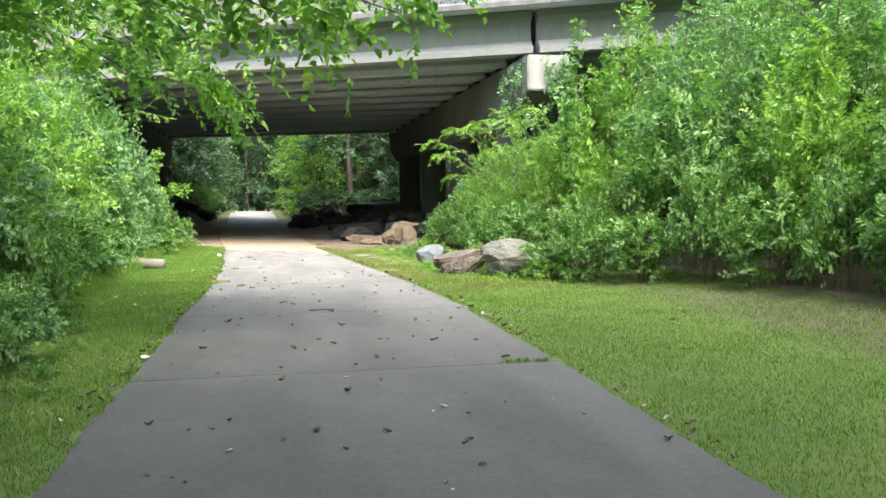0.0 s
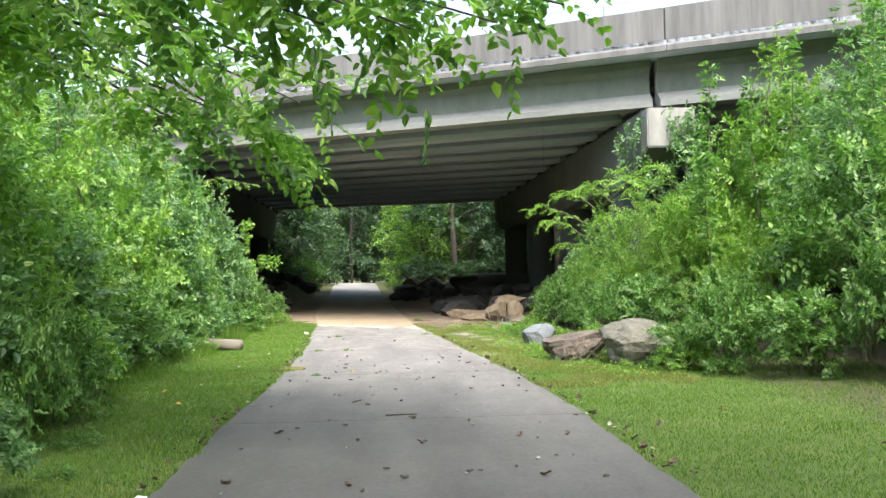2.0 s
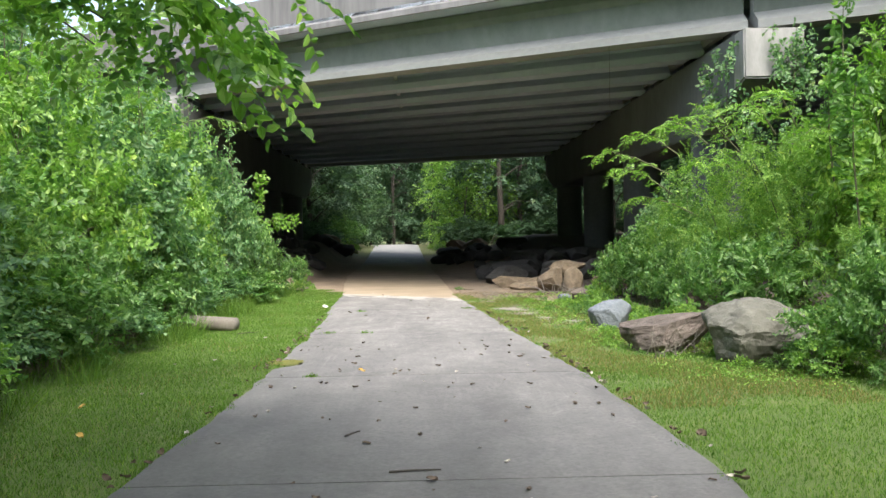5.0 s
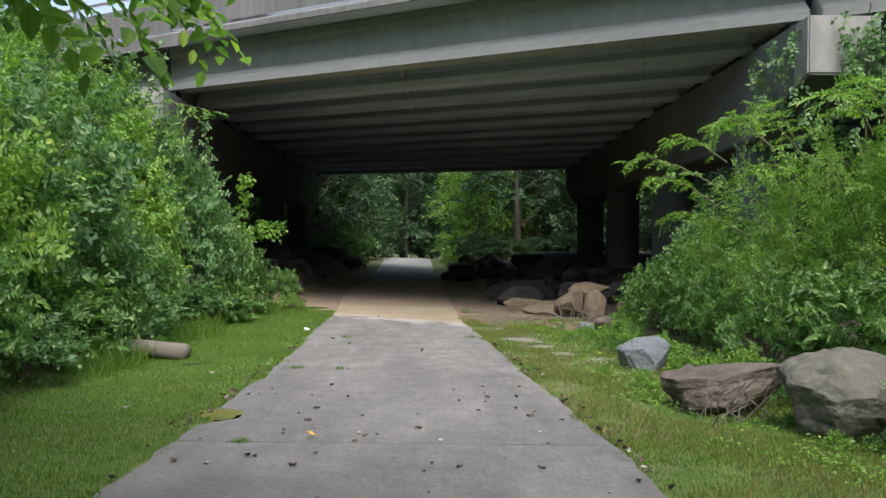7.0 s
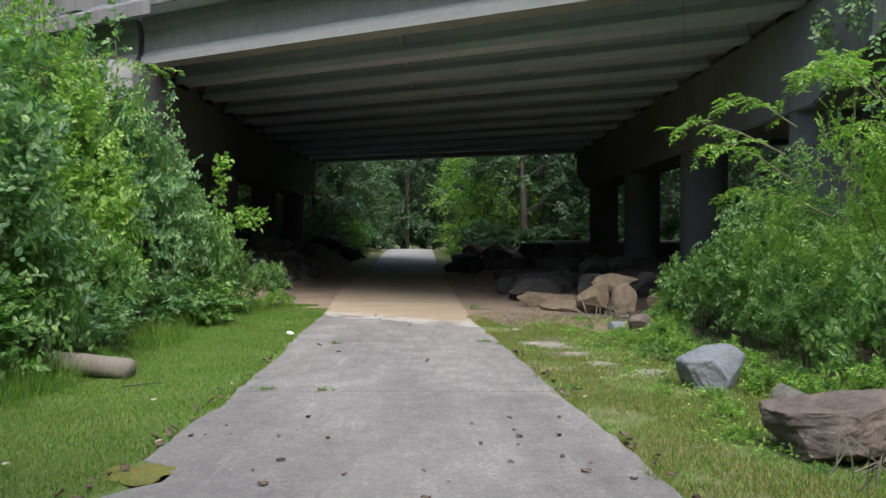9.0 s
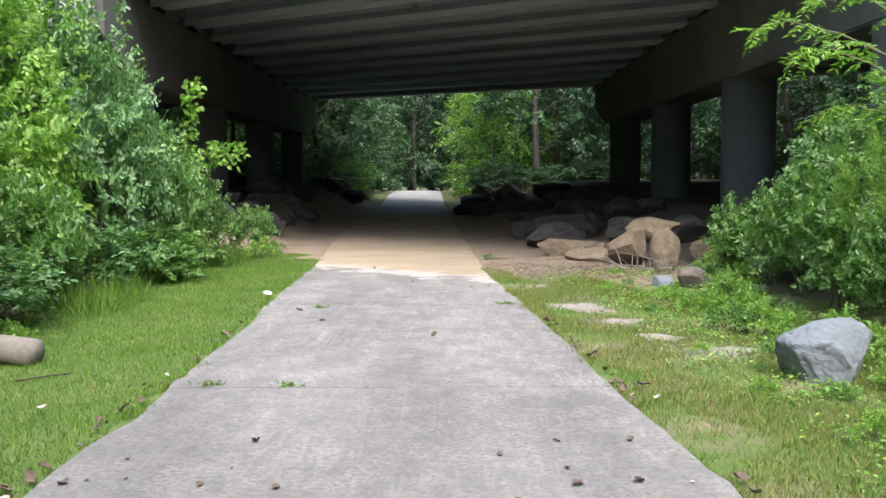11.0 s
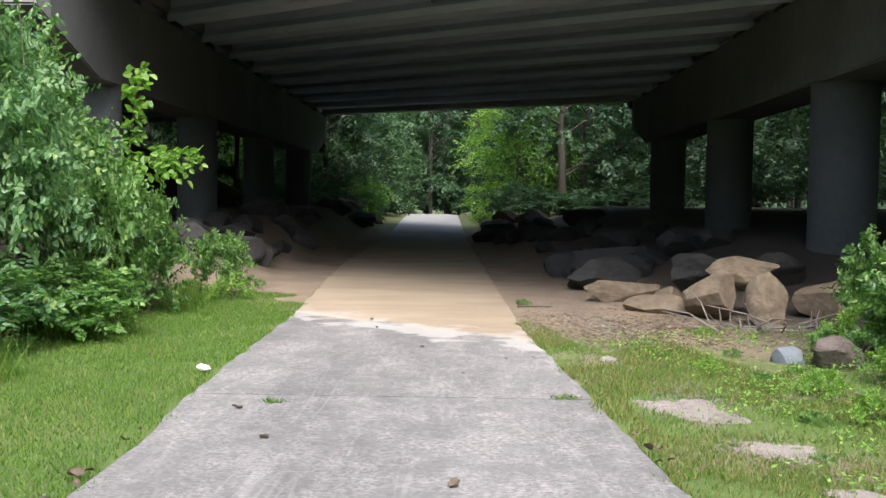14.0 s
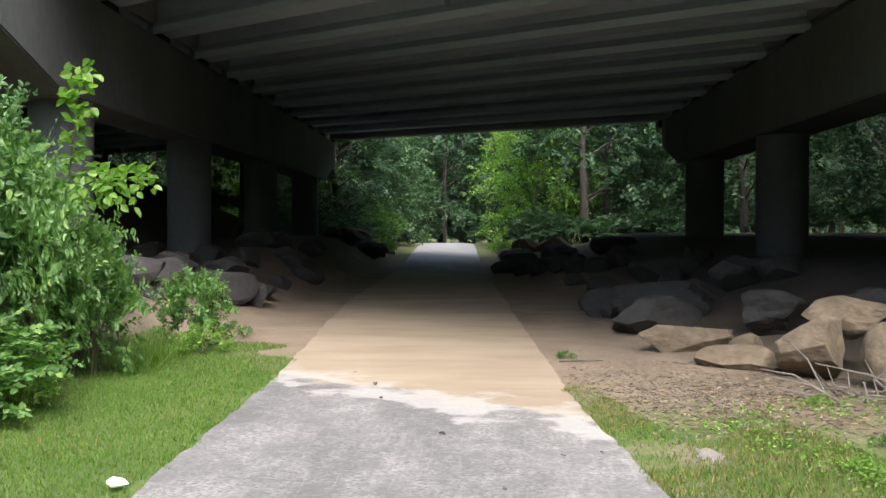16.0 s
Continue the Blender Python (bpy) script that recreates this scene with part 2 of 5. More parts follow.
def path_material():
    m, n, l = nodes_of("path_concrete")
    p = n["Principled BSDF"]
    base = ramp(n, l, noise_node(n, l, 0.45, 5), ((0.3, (0.096, 0.092, 0.087)), (0.7, (0.155, 0.15, 0.143))))
    fine = noise_node(n, l, 26, 8, 0.75)
    base = mix(n, l, 0.55, base, ramp(n, l, fine, ((0.3, (0.083, 0.079, 0.075)), (0.7, (0.205, 0.198, 0.187)))))
    worn, s = dry_line(n, l, 13.0, 12.0, 3.0)
    streak = noise_node(n, l, 2.4, 10, 0.8, (1.1, 0.85, 1))
    speck = ramp(n, l, noise_node(n, l, 38, 6, 0.7, (0.9, 1.1, 1)), ((0.40, (0.0, 0.0, 0.0)), (0.60, (1, 1, 1))))
    scuff = ramp(n, l, noise_node(n, l, 2.2, 7, 0.75, (3.2, 0.5, 1)), ((0.56, (0, 0, 0)), (0.70, (0.6, 0.6, 0.6))))
    streak = calc(n, l, "MULTIPLY_ADD", scuff, 0.25, streak)
    white = calc(n, l, "MULTIPLY", ramp(n, l, streak, ((0.42, (0.12, 0.12, 0.12)), (0.62, (1, 1, 1)))), calc(n, l, "MULTIPLY", speck, calc(n, l, "MULTIPLY_ADD", worn, 0.62, 0.12)))
    base = mix(n, l, white, base, (0.385, 0.366, 0.34))
    damp = ramp(n, l, noise_node(n, l, 0.8, 3, 0.5, (1.6, 0.35, 1)), ((0.42, (1, 1, 1)), (0.62, (0.72, 0.72, 0.73))))
    base = mix(n, l, 0.8, base, mix(n, l, 1.0, base, damp, "MULTIPLY"))
    # Tree shade over the near trail, put into the colour; fades out with distance.
    near_shade, _ = dry_line(n, l, 5.0, 13.0, 3.0)
    base = mix(n, l, near_shade, mix(n, l, 1.0, base, (0.46, 0.47, 0.45), "MULTIPLY"), base)
    rut = calc(n, l, "ABSOLUTE", calc(n, l, "SUBTRACT", noise_node(n, l, 1.7, 2, 0.5, (2.6, 0.16, 1)), 0.5))
    rut = calc(n, l, "MULTIPLY", ramp(n, l, rut, ((0.0, (1, 1, 1)), (0.022, (0, 0, 0)))), ramp(n, l, noise_node(n, l, 1.3, 4), ((0.45, (0, 0, 0)), (0.62, (0.6, 0.6, 0.6)))))
    rut = calc(n, l, "MULTIPLY", rut, calc(n, l, "MULTIPLY", worn, 0.8))
    base = mix(n, l, rut, base, (0.26, 0.25, 0.235))
    dash = ramp(n, l, noise_node(n, l, 5.0, 5, 0.7, (0.45, 3.2, 1)), ((0.60, (0, 0, 0)), (0.72, (0.32, 0.32, 0.32))))
    base = mix(n, l, calc(n, l, "MULTIPLY", dash, worn), base, (0.42, 0.40, 0.37))
    dry, _ = dry_line(n, l, 29.1, 0.25, 1.6)
    tan = ramp(n, l, noise_node(n, l, 0.9, 5, 0.6, (0.5, 1.2, 1)), ((0.3, (0.225, 0.172, 0.114)), (0.7, (0.325, 0.262, 0.186))))
    out = n.new("ShaderNodeMapRange")
    out.inputs["From Min"].default_value, out.inputs["From Max"].default_value = 55.0, 51.0
    l.new(s.outputs["Y"], out.inputs["Value"])
    dry = calc(n, l, "MULTIPLY", dry, out.outputs["Result"])
    base = mix(n, l, dry, base, tan)
    lime1, _ = dry_line(n, l, 28.7, 0.15, 1.9)
    lime2, _ = dry_line(n, l, 29.5, 0.5, 1.9)
    band = calc(n, l, "MULTIPLY", calc(n, l, "SUBTRACT", lime1, lime2), ramp(n, l, noise_node(n, l, 1.5, 4, 0.55, (0.9, 1.1, 1)), ((0.44, (0, 0, 0)), (0.52, (1, 1, 1)))))
    base = mix(n, l, calc(n, l, "MULTIPLY", band, 0.6), base, (0.42, 0.40, 0.37))
    # Daylight on the trail past the bridge, painted as a paler grey.
    far_light = n.new("ShaderNodeMapRange")
    far_light.inputs["From Min"].default_value, far_light.inputs["From Max"].default_value = 58.0, 61.0
    far_light.inputs["To Max"].default_value = 0.75
    l.new(s.outputs["Y"], far_light.inputs["Value"])
    base = mix(n, l, far_light.outputs["Result"], base, (0.30, 0.30, 0.298))
    l.new(base, p.inputs["Base Color"])
    p.inputs["Roughness"].default_value = 0.88
    bump(n, l, fine, 0.5, 0.006)
    return m


def ground_material():
    m, n, l = nodes_of("ground_soil_and_turf")
    p = n["Principled BSDF"]
    fine = noise_node(n, l, 30, 8, 0.75)
    turf = ramp(n, l, noise_node(n, l, 1.3, 6), ((0.3, (0.06, 0.108, 0.016)), (0.55, (0.105, 0.155, 0.027)), (0.75, (0.165, 0.17, 0.05))))
    turf = mix(n, l, 0.45, turf, ramp(n, l, fine, ((0.3, (0.03, 0.06, 0.012)), (0.7, (0.16, 0.22, 0.05)))))
    soil = ramp(n, l, noise_node(n, l, 1.1, 6), ((0.3, (0.06, 0.045, 0.03)), (0.7, (0.13, 0.10, 0.07))))
    soil = mix(n, l, 0.5, soil, ramp(n, l, fine, ((0.3, (0.035, 0.027, 0.02)), (0.7, (0.17, 0.14, 0.10)))))
    dust = ramp(n, l, noise_node(n, l, 1.2, 6), ((0.3, (0.15, 0.108, 0.072)), (0.7, (0.30, 0.228, 0.155))))
    dust = mix(n, l, 0.4, dust, ramp(n, l, fine, ((0.35, (0.14, 0.105, 0.075)), (0.7, (0.36, 0.29, 0.21)))))
    dry, s = dry_line(n, l, 29.6, 1.6, 2.2)
    edge = calc(n, l, "ABSOLUTE", calc(n, l, "SUBTRACT", s.outputs["X"], 0.9))
    edge = calc(n, l, "MULTIPLY_ADD", noise_node(n, l, 1.0, 4), 1.6, edge)
    wild = ramp(n, l, calc(n, l, "MULTIPLY", edge, 0.1), ((0.50, (0, 0, 0)), (0.58, (1, 1, 1))))
    base = mix(n, l, wild, turf, soil)
    bare = calc(n, l, "MULTIPLY", ramp(n, l, noise_node(n, l, 0.9, 6, 0.65), ((0.50, (0, 0, 0)), (0.62, (1, 1, 1)))), ramp(n, l, s.outputs["X"], ((0.0, (0, 0, 0)), (1.0, (1, 1, 1)))))
    thin = n.new("ShaderNodeMapRange")
    thin.inputs["From Min"].default_value, thin.inputs["From Max"].default_value = 14.0, 18.0
    l.new(s.outputs["Y"], thin.inputs["Value"])
    base = mix(n, l, calc(n, l, "MULTIPLY", bare, calc(n, l, "MULTIPLY", thin.outputs["Result"], 0.75)), base, dust)
    # Shade under the bridge painted in: earth turns near-black away from the trail.
    bank_shade = ramp(n, l, calc(n, l, "MULTIPLY", calc(n, l, "MULTIPLY_ADD", noise_node(n, l, 0.7, 4), 1.2, calc(n, l, "ABSOLUTE", calc(n, l, "ADD", s.outputs["X"], 0.2))), 0.1), ((0.40, (0, 0, 0)), (0.60, (1, 1, 1))))
    base = mix(n, l, dry, base, mix(n, l, bank_shade, dust, mix(n, l, 0.6, soil, (0.035, 0.03, 0.026))))
    back = n.new("ShaderNodeMapRange")
    back.inputs["From Min"].default_value, back.inputs["From Max"].default_value = 57.0, 62.0
    l.new(s.outputs["Y"], back.inputs["Value"])
    base = mix(n, l, back.outputs["Result"], base, mix(n, l, 0.5, soil, turf))
    l.new(base, p.inputs["Base Color"])
    p.inputs["Roughness"].default_value = 0.95
    bump(n, l, fine, 0.8, 0.03)
    return m


M_PATH, M_GROUND = path_material(), ground_material()
M_BACKDROP = surface("distant_woods", ((0.012, 0.03, 0.012), (0.035, 0.07, 0.022)), ((0.008, 0.02, 0.008), (0.05, 0.09, 0.03)), 0.95, 0.15, 0.9, 0.6, 1.0)

# ---- mesh helpers ----


def np_mesh(name, verts, faces, material, smooth=False):
    """A mesh from an (n,3) array and a list or array of faces of one size."""
    me = bpy.data.meshes.new(name)
    verts = np.asarray(verts, dtype=np.float32)
    faces = np.asarray(faces, dtype=np.int32)
    me.vertices.add(len(verts))
    me.vertices.foreach_set("co", verts.ravel())
    k = faces.shape[1]
    me.loops.add(faces.size)
    me.loops.foreach_set("vertex_index", faces.ravel())
    me.polygons.add(len(faces))
    me.polygons.foreach_set("loop_start", np.arange(0, faces.size, k, dtype=np.int32))
    me.polygons.foreach_set("use_smooth", np.full(len(faces), smooth))
    me.update(calc_edges=True)
    me.validate()
    me.materials.append(material)
    return me


def bm_mesh(name, bm, material, smooth=False):
    me = bpy.data.meshes.new(name)
    for f in bm.faces:
        f.smooth = smooth
    bm.to_mesh(me)
    bm.free()
    me.materials.append(material)
    return me


def part(name, me, parent, label=""):
    ob = new(name, me)
    ob.parent = parent
    return tagged(ob, label=label)


def unit(v):
    return v / np.maximum(np.linalg.norm(v, axis=-1, keepdims=True), 1e-9)


def tubes(paths, sides=5):
    """Tapered tubes in one mesh: paths is a list of (points, start radius, end radius)."""
    vs, fs, k0 = [], [], 0
    ang = np.arange(sides) * 2 * math.pi / sides
    for pts, r0, r1 in paths:
        pts = np.asarray(pts, float)
        m = len(pts)
        tan = unit(np.gradient(pts, axis=0))
        ref = np.where(np.abs(tan[:, 2:3]) > 0.9, np.array([[1.0, 0, 0]]), np.array([[0, 0, 1.0]]))
        a = unit(np.cross(tan, ref))
        b = np.cross(tan, a)
        rad = np.linspace(r0, r1, m)[:, None, None]
        vs.append((pts[:, None, :] + rad * (np.cos(ang)[None, :, None] * a[:, None, :] + np.sin(ang)[None, :, None] * b[:, None, :])).reshape(-1, 3))
        for i in range(m - 1):
            for j in range(sides):
                j2 = (j + 1) % sides
                fs.append((k0 + i * sides + j, k0 + i * sides + j2, k0 + (i + 1) * sides + j2, k0 + (i + 1) * sides + j))
        k0 += m * sides
    return np.concatenate(vs), fs


def leaves(pos, axis, nrm, length, width, full=True):
    """Folded leaf blades: arrays of base points, directions and normals."""
    axis = unit(axis)
    side = unit(np.cross(axis, nrm))
    up = np.cross(side, axis)
    n = len(pos)
    L, W = np.broadcast_to(length, (n,))[:, None], np.broadcast_to(width, (n,))[:, None]
    if full:
        v = np.stack([pos, pos + 0.32 * L * axis + 0.5 * W * side + 0.12 * W * up, pos + 0.72 * L * axis + 0.36 * W * side + 0.05 * W * up, pos + L * axis - 0.12 * L * up,
                      pos + 0.72 * L * axis - 0.36 * W * side + 0.05 * W * up, pos + 0.32 * L * axis - 0.5 * W * side + 0.12 * W * up], axis=1)
        f = np.array([[0, 1, 2, 3], [0, 3, 4, 5]])
    else:
        v = np.stack([pos, pos + 0.45 * L * axis + 0.5 * W * side + 0.1 * W * up, pos + L * axis - 0.1 * L * up, pos + 0.45 * L * axis - 0.5 * W * side + 0.1 * W * up], axis=1)
        f = np.array([[0, 1, 2], [0, 2, 3]])
    k = v.shape[1]
    return v.reshape(-1, 3), (np.arange(n)[:, None, None] * k + f[None]).reshape(-1, f.shape[1])


def spray(rng, start, way, length, count, leaf, wide, droop=0.25, spread=0.8, full=True, flat=0.5, face=None):
    """Leaves in two ranks along each twig, turned towards face where it is given."""
    n = len(start)
    way = unit(way)
    plane = unit(flat * np.array([0, 0, 1.0]) + rng.normal(0, 0.45, (n, 3)))
    side = unit(np.cross(way, plane))
    plane = np.cross(side, way)
    s = (np.arange(count) + 0.5) / count
    length = np.broadcast_to(length, (n,))
    p = start[:, None, :] + way[:, None, :] * (length[:, None] * s)[..., None]
    p[..., 2] -= droop * length[:, None] * s ** 2
    sign = np.where(np.arange(count) % 2 == 0, 1.0, -1.0)[None, :, None]
    ax = side[:, None, :] * sign * spread + way[:, None, :] * 0.55 + rng.normal(0, 0.22, (n, count, 3))
    ax[..., 2] -= droop * 0.5
    nr = np.broadcast_to(plane[:, None, :], ax.shape) + rng.normal(0, 0.3, ax.shape)
    if face is not None:
        nr = nr + 0.9 * face[:, None, :]
    size = rng.uniform(0.7, 1.15, n * count)
    return leaves(p.reshape(-1, 3), ax.reshape(-1, 3), nr.reshape(-1, 3), leaf * size, wide * size, full)


def joined(name, chunks, material):
    vs, fs, k = [], [], 0
    for v, f in chunks:
        vs.append(v)
        fs.append(np.asarray(f) + k)
        k += len(v)
    return np_mesh(name, np.concatenate(vs), np.concatenate(fs), material)


# ---- the lie of the land ----


def smooth(a, b, v):
    t = np.clip((np.asarray(v, float) - a) / (b - a), 0, 1)
    return t * t * (3 - 2 * t)


LEFT_Y = (-30, 5, 12, 16.2, 22, 25, 29.6, 33, 40, 56, 76, 92, 120)
LEFT_X = (-1.35, -1.25, -1.18, -1.08, -1.15, -1.33, -1.5, -1.8, -2.3, -2.75, -3.3, -6.0, -14)
RIGHT_Y = (-30, 4, 8, 13, 16, 20, 25.3, 28, 38, 56, 76, 92, 120)
RIGHT_X = (2.3, 2.45, 2.58, 2.6, 2.45, 2.1, 1.71, 1.45, 1.16, 0.62, 0.0, -2.6, -10.5)


def edge_l(y):
    return np.interp(y, LEFT_Y, LEFT_X)


def edge_r(y):
    return np.interp(y, RIGHT_Y, RIGHT_X)


def rise(y):
    return 0.72 * smooth(50, 78, y) - 0.5 * smooth(80, 100, y)


def land(x, y):
    x, y = np.asarray(x, float), np.asarray(y, float)
    z = rise(y)
    under = smooth(27, 33, y) * (1 - smooth(56, 66, y))
    z = z + 0.85 * smooth(3.4, 7.0, x) * smooth(29, 36, y) * (1 - smooth(56, 66, y)) + 0.75 * smooth(3.0, 5.8, -x) * under
    end = smooth(39, 47, y) * (1 - smooth(60, 70, y))
    z = z + 0.5 * end * (smooth(0.7, 2.6, x - edge_r(y)) + smooth(0.9, 2.6, edge_l(y) - x))
    z = z + 0.25 * smooth(4, 9, x) * (1 - under)
    z = z + np.clip((-x - 8.5) * 0.42, 0, 4.8) * smooth(24, 32, y) * (1 - smooth(62, 76, y))
    z = z + 0.2 * smooth(3.2, 6, -x) * (1 - under)
    return z


def land1(x, y):
    return float(land(x, y))


def jitter(x, y, k, amp):
    return amp * (np.sin(x * 2.1 * k + 1.3 * np.sin(y * 1.7 * k)) + np.sin(y * 2.7 * k + 1.1 * np.sin(x * 2.3 * k)))


def uneven(x, y):
    return jitter(x, y, 1.0, 0.008) + jitter(x, y, 2.1, 0.004)


gx = np.concatenate([[-600, -250, -120, -70, -45, -32, -24, -18, -14, -11.5], np.arange(-10, 11.01, 0.25), [12.5, 15, 19, 25, 34, 48, 75, 130, 260, 600]])
gy = np.concatenate([[-600, -250, -120, -60, -30, -16, -10, -6, -3], np.arange(-1, 64.01, 0.25), [66, 69, 73, 78, 84, 92, 102, 116, 140, 200, 320, 600]])
GX, GY = np.meshgrid(gx, gy)
GZ = land(GX, GY) + uneven(GX, GY)
on_path = (GX > edge_l(GY) + 0.12) & (GX < edge_r(GY) - 0.12)
GZ = np.where(on_path, rise(GY) - 0.07, GZ)
nx, ny = len(gx), len(gy)
idx = np.arange(nx * ny).reshape(ny, nx)
gf = np.stack([idx[:-1, :-1], idx[:-1, 1:], idx[1:, 1:], idx[1:, :-1]], axis=-1).reshape(-1, 4)
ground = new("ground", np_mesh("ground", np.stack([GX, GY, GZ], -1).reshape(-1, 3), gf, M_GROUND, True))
tagged(ground, "grassy verge and bare tan earth beside a paved trail", "ground", kind="structure")

# ---- concrete trail of poured slabs ----
path = tagged(new("path"), "grey poured concrete trail, stained tan under the bridge", "path", kind="structure")


def slab(y0, y1):
    ys = np.linspace(y0 + 0.008, y1 - 0.008, 24)
    rag = np.array([noise.noise((v * 0.9, 3.1, 0)) * 0.06 + noise.noise((v * 5.3, 9.7, 0)) * 0.035 for v in ys])
    rag2 = np.array([noise.noise((v * 0.8, 13.1, 4)) * 0.05 + noise.noise((v * 5.1, 5.7, 8)) * 0.03 for v in ys])
    bite = 0.30 * np.exp(-((ys - 17.15) / 0.32) ** 4) + 0.07 * np.exp(-((ys - 19.6) / 0.5) ** 2) + 0.05 * np.exp(-((ys - 23.2) / 0.6) ** 2)
    xl, xr = edge_l(ys) + rag + bite, edge_r(ys) + rag2
    zt = rise(ys) + 0.018
    bev = 0.012
    rows = [np.stack([xl, ys, zt - 0.1], 1), np.stack([xl, ys, zt - bev], 1), np.stack([xl + bev, ys, zt], 1), np.stack([xr - bev, ys, zt], 1), np.stack([xr, ys, zt - bev], 1), np.stack([xr, ys, zt - 0.1], 1)]
    v = np.stack(rows, 1)
    v[0, 1:5, 2] -= 0.006
    v[-1, 1:5, 2] -= 0.006
    k = np.arange(24 * 6).reshape(24, 6)
    f = np.stack([k[:-1, :-1], k[:-1, 1:], k[1:, 1:], k[1:, :-1]], -1).reshape(-1, 4).tolist()
    f += [[k[0, 0], k[0, 5], k[0, 4], k[0, 1]], [k[0, 1], k[0, 4], k[0, 3], k[0, 2]], [k[-1, 0], k[-1, 1], k[-1, 4], k[-1, 5]], [k[-1, 1], k[-1, 2], k[-1, 3], k[-1, 4]]]
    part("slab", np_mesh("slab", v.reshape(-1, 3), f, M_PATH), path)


for i in range(-3, 23):
    slab(7.7 + 4.2 * i, 7.7 + 4.2 * (i + 1))

# ---- road bridge: skewed girders on two piers ----
SKEW, FALL = -0.68, -0.024
BY, BZ = 29.9, 5.91
bridge = tagged(new("road_bridge"), "weathered concrete road bridge with girders over the trail", "bridge")


def loft(name, profile, xa, xb, material, label="", y0=BY, z0=BZ):
    """A prism along the bridge: profile in (y, z), from xa to xb."""
    pr = np.array(profile, float)
    k = len(pr)
    v = np.concatenate([np.stack([np.full(k, x), y0 + SKEW * x + pr[:, 0], z0 + FALL * x + pr[:, 1]], 1) for x in (xa, xb)])
    bm = bmesh.new()
    vs = [bm.verts.new(p) for p in v]
    for i in range(k):
        bm.faces.new((vs[i], vs[(i + 1) % k], vs[k + (i + 1) % k], vs[k + i]))
    bm.faces.new(vs[:k][::-1])
    bm.faces.new(vs[k:])
    bmesh.ops.recalc_face_normals(bm, faces=bm.faces)
    return part(name, bm_mesh(name, bm, material), bridge, label)


GIRDER = ((0, 0), (0.68, 0), (0.68, 0.17), (0.44, 0.38), (0.44, 0.92), (0.58, 1.06), (0.58, 1.25), (0.10, 1.25), (0.10, 1.06), (0.24, 0.92), (0.24, 0.38), (0, 0.17))
SPANS = ((-36.0, -21.8), (-21.6, -7.2), (-7.0, 7.55), (7.72, 22.2), (22.4, 37.0), (37.2, 52))
STEP, COUNT = 2.93, 11
for xa, xb in SPANS:
    for g in range(COUNT):
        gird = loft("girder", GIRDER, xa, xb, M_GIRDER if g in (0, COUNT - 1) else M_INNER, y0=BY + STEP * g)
        if g == 0:
            gird.data.materials.append(M_ALGAE)
            for i in (7, 8, 9):
                gird.data.polygons[i].material_index = 1
WIDE = STEP * (COUNT - 1) + 0.68
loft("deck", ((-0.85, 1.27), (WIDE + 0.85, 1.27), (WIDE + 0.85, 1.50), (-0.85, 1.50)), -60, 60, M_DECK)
for xa, xb in ((-60, -21.7), (-21.68, -6.3), (-6.28, 7.6), (7.63, 22.3), (22.33, 60)):
    low = 1.02 if xb < -6 else 1.22
    for y_out, s in ((-0.85, 1), (WIDE + 0.85, -1)):
        loft("parapet", ((y_out - 0.06 * s, low), (y_out + 0.02 * s, low), (y_out + 0.02 * s, 1.52), (y_out + 0.34 * s, 1.52), (y_out + 0.26 * s, 2.32), (y_out - 0.0 * s, 2.32), (y_out - 0.0 * s, 1.42), (y_out - 0.06 * s, 1.36)), xa, xb, M_PARAPET)
for y_out in (-0.78, WIDE + 0.78):
    loft("rail", ((y_out, 2.60), (y_out + 0.10, 2.60), (y_out + 0.10, 2.68), (y_out, 2.68)), -58, 58, M_STEEL, "galvanised steel rail")
    for x in np.arange(-56, 57, 2.4):
        loft("rail_post", ((y_out - 0.02, 2.32), (y_out + 0.16, 2.32), (y_out + 0.12, 2.61), (y_out + 0.0, 2.61)), x - 0.06, x + 0.06, M_STEEL)
# cross frames between the outer girders, at mid-span
for g in range(3):
    for x in (-0.1,):
        loft("diaphragm", ((0.44, 0.30), (STEP + 0.24, 0.30), (STEP + 0.24, 0.42), (0.44, 0.42)), x - 0.06, x + 0.06, M_STEEL, y0=BY + STEP * g)
        loft("diaphragm", ((0.44, 0.86), (STEP + 0.24, 0.86), (STEP + 0.24, 0.96), (0.44, 0.96)), x - 0.06, x + 0.06, M_STEEL, y0=BY + STEP * g)
# end diaphragms over the piers
for x in (-7.1, 7.63):
    loft("end_wall", ((0.9, 0.25), (WIDE - 0.9, 0.25), (WIDE - 0.9, 1.26), (0.9, 1.26)), x - 0.06, x + 0.06, M_GIRDER)
for x in (-7.1, 7.63):
    for g in range(COUNT):
        loft("bearing", ((0.06, -0.27), (0.62, -0.27), (0.62, -0.004), (0.06, -0.004)), x - 0.34, x + 0.34, M_RUBBER, "black bearing pad", y0=BY + STEP * g)


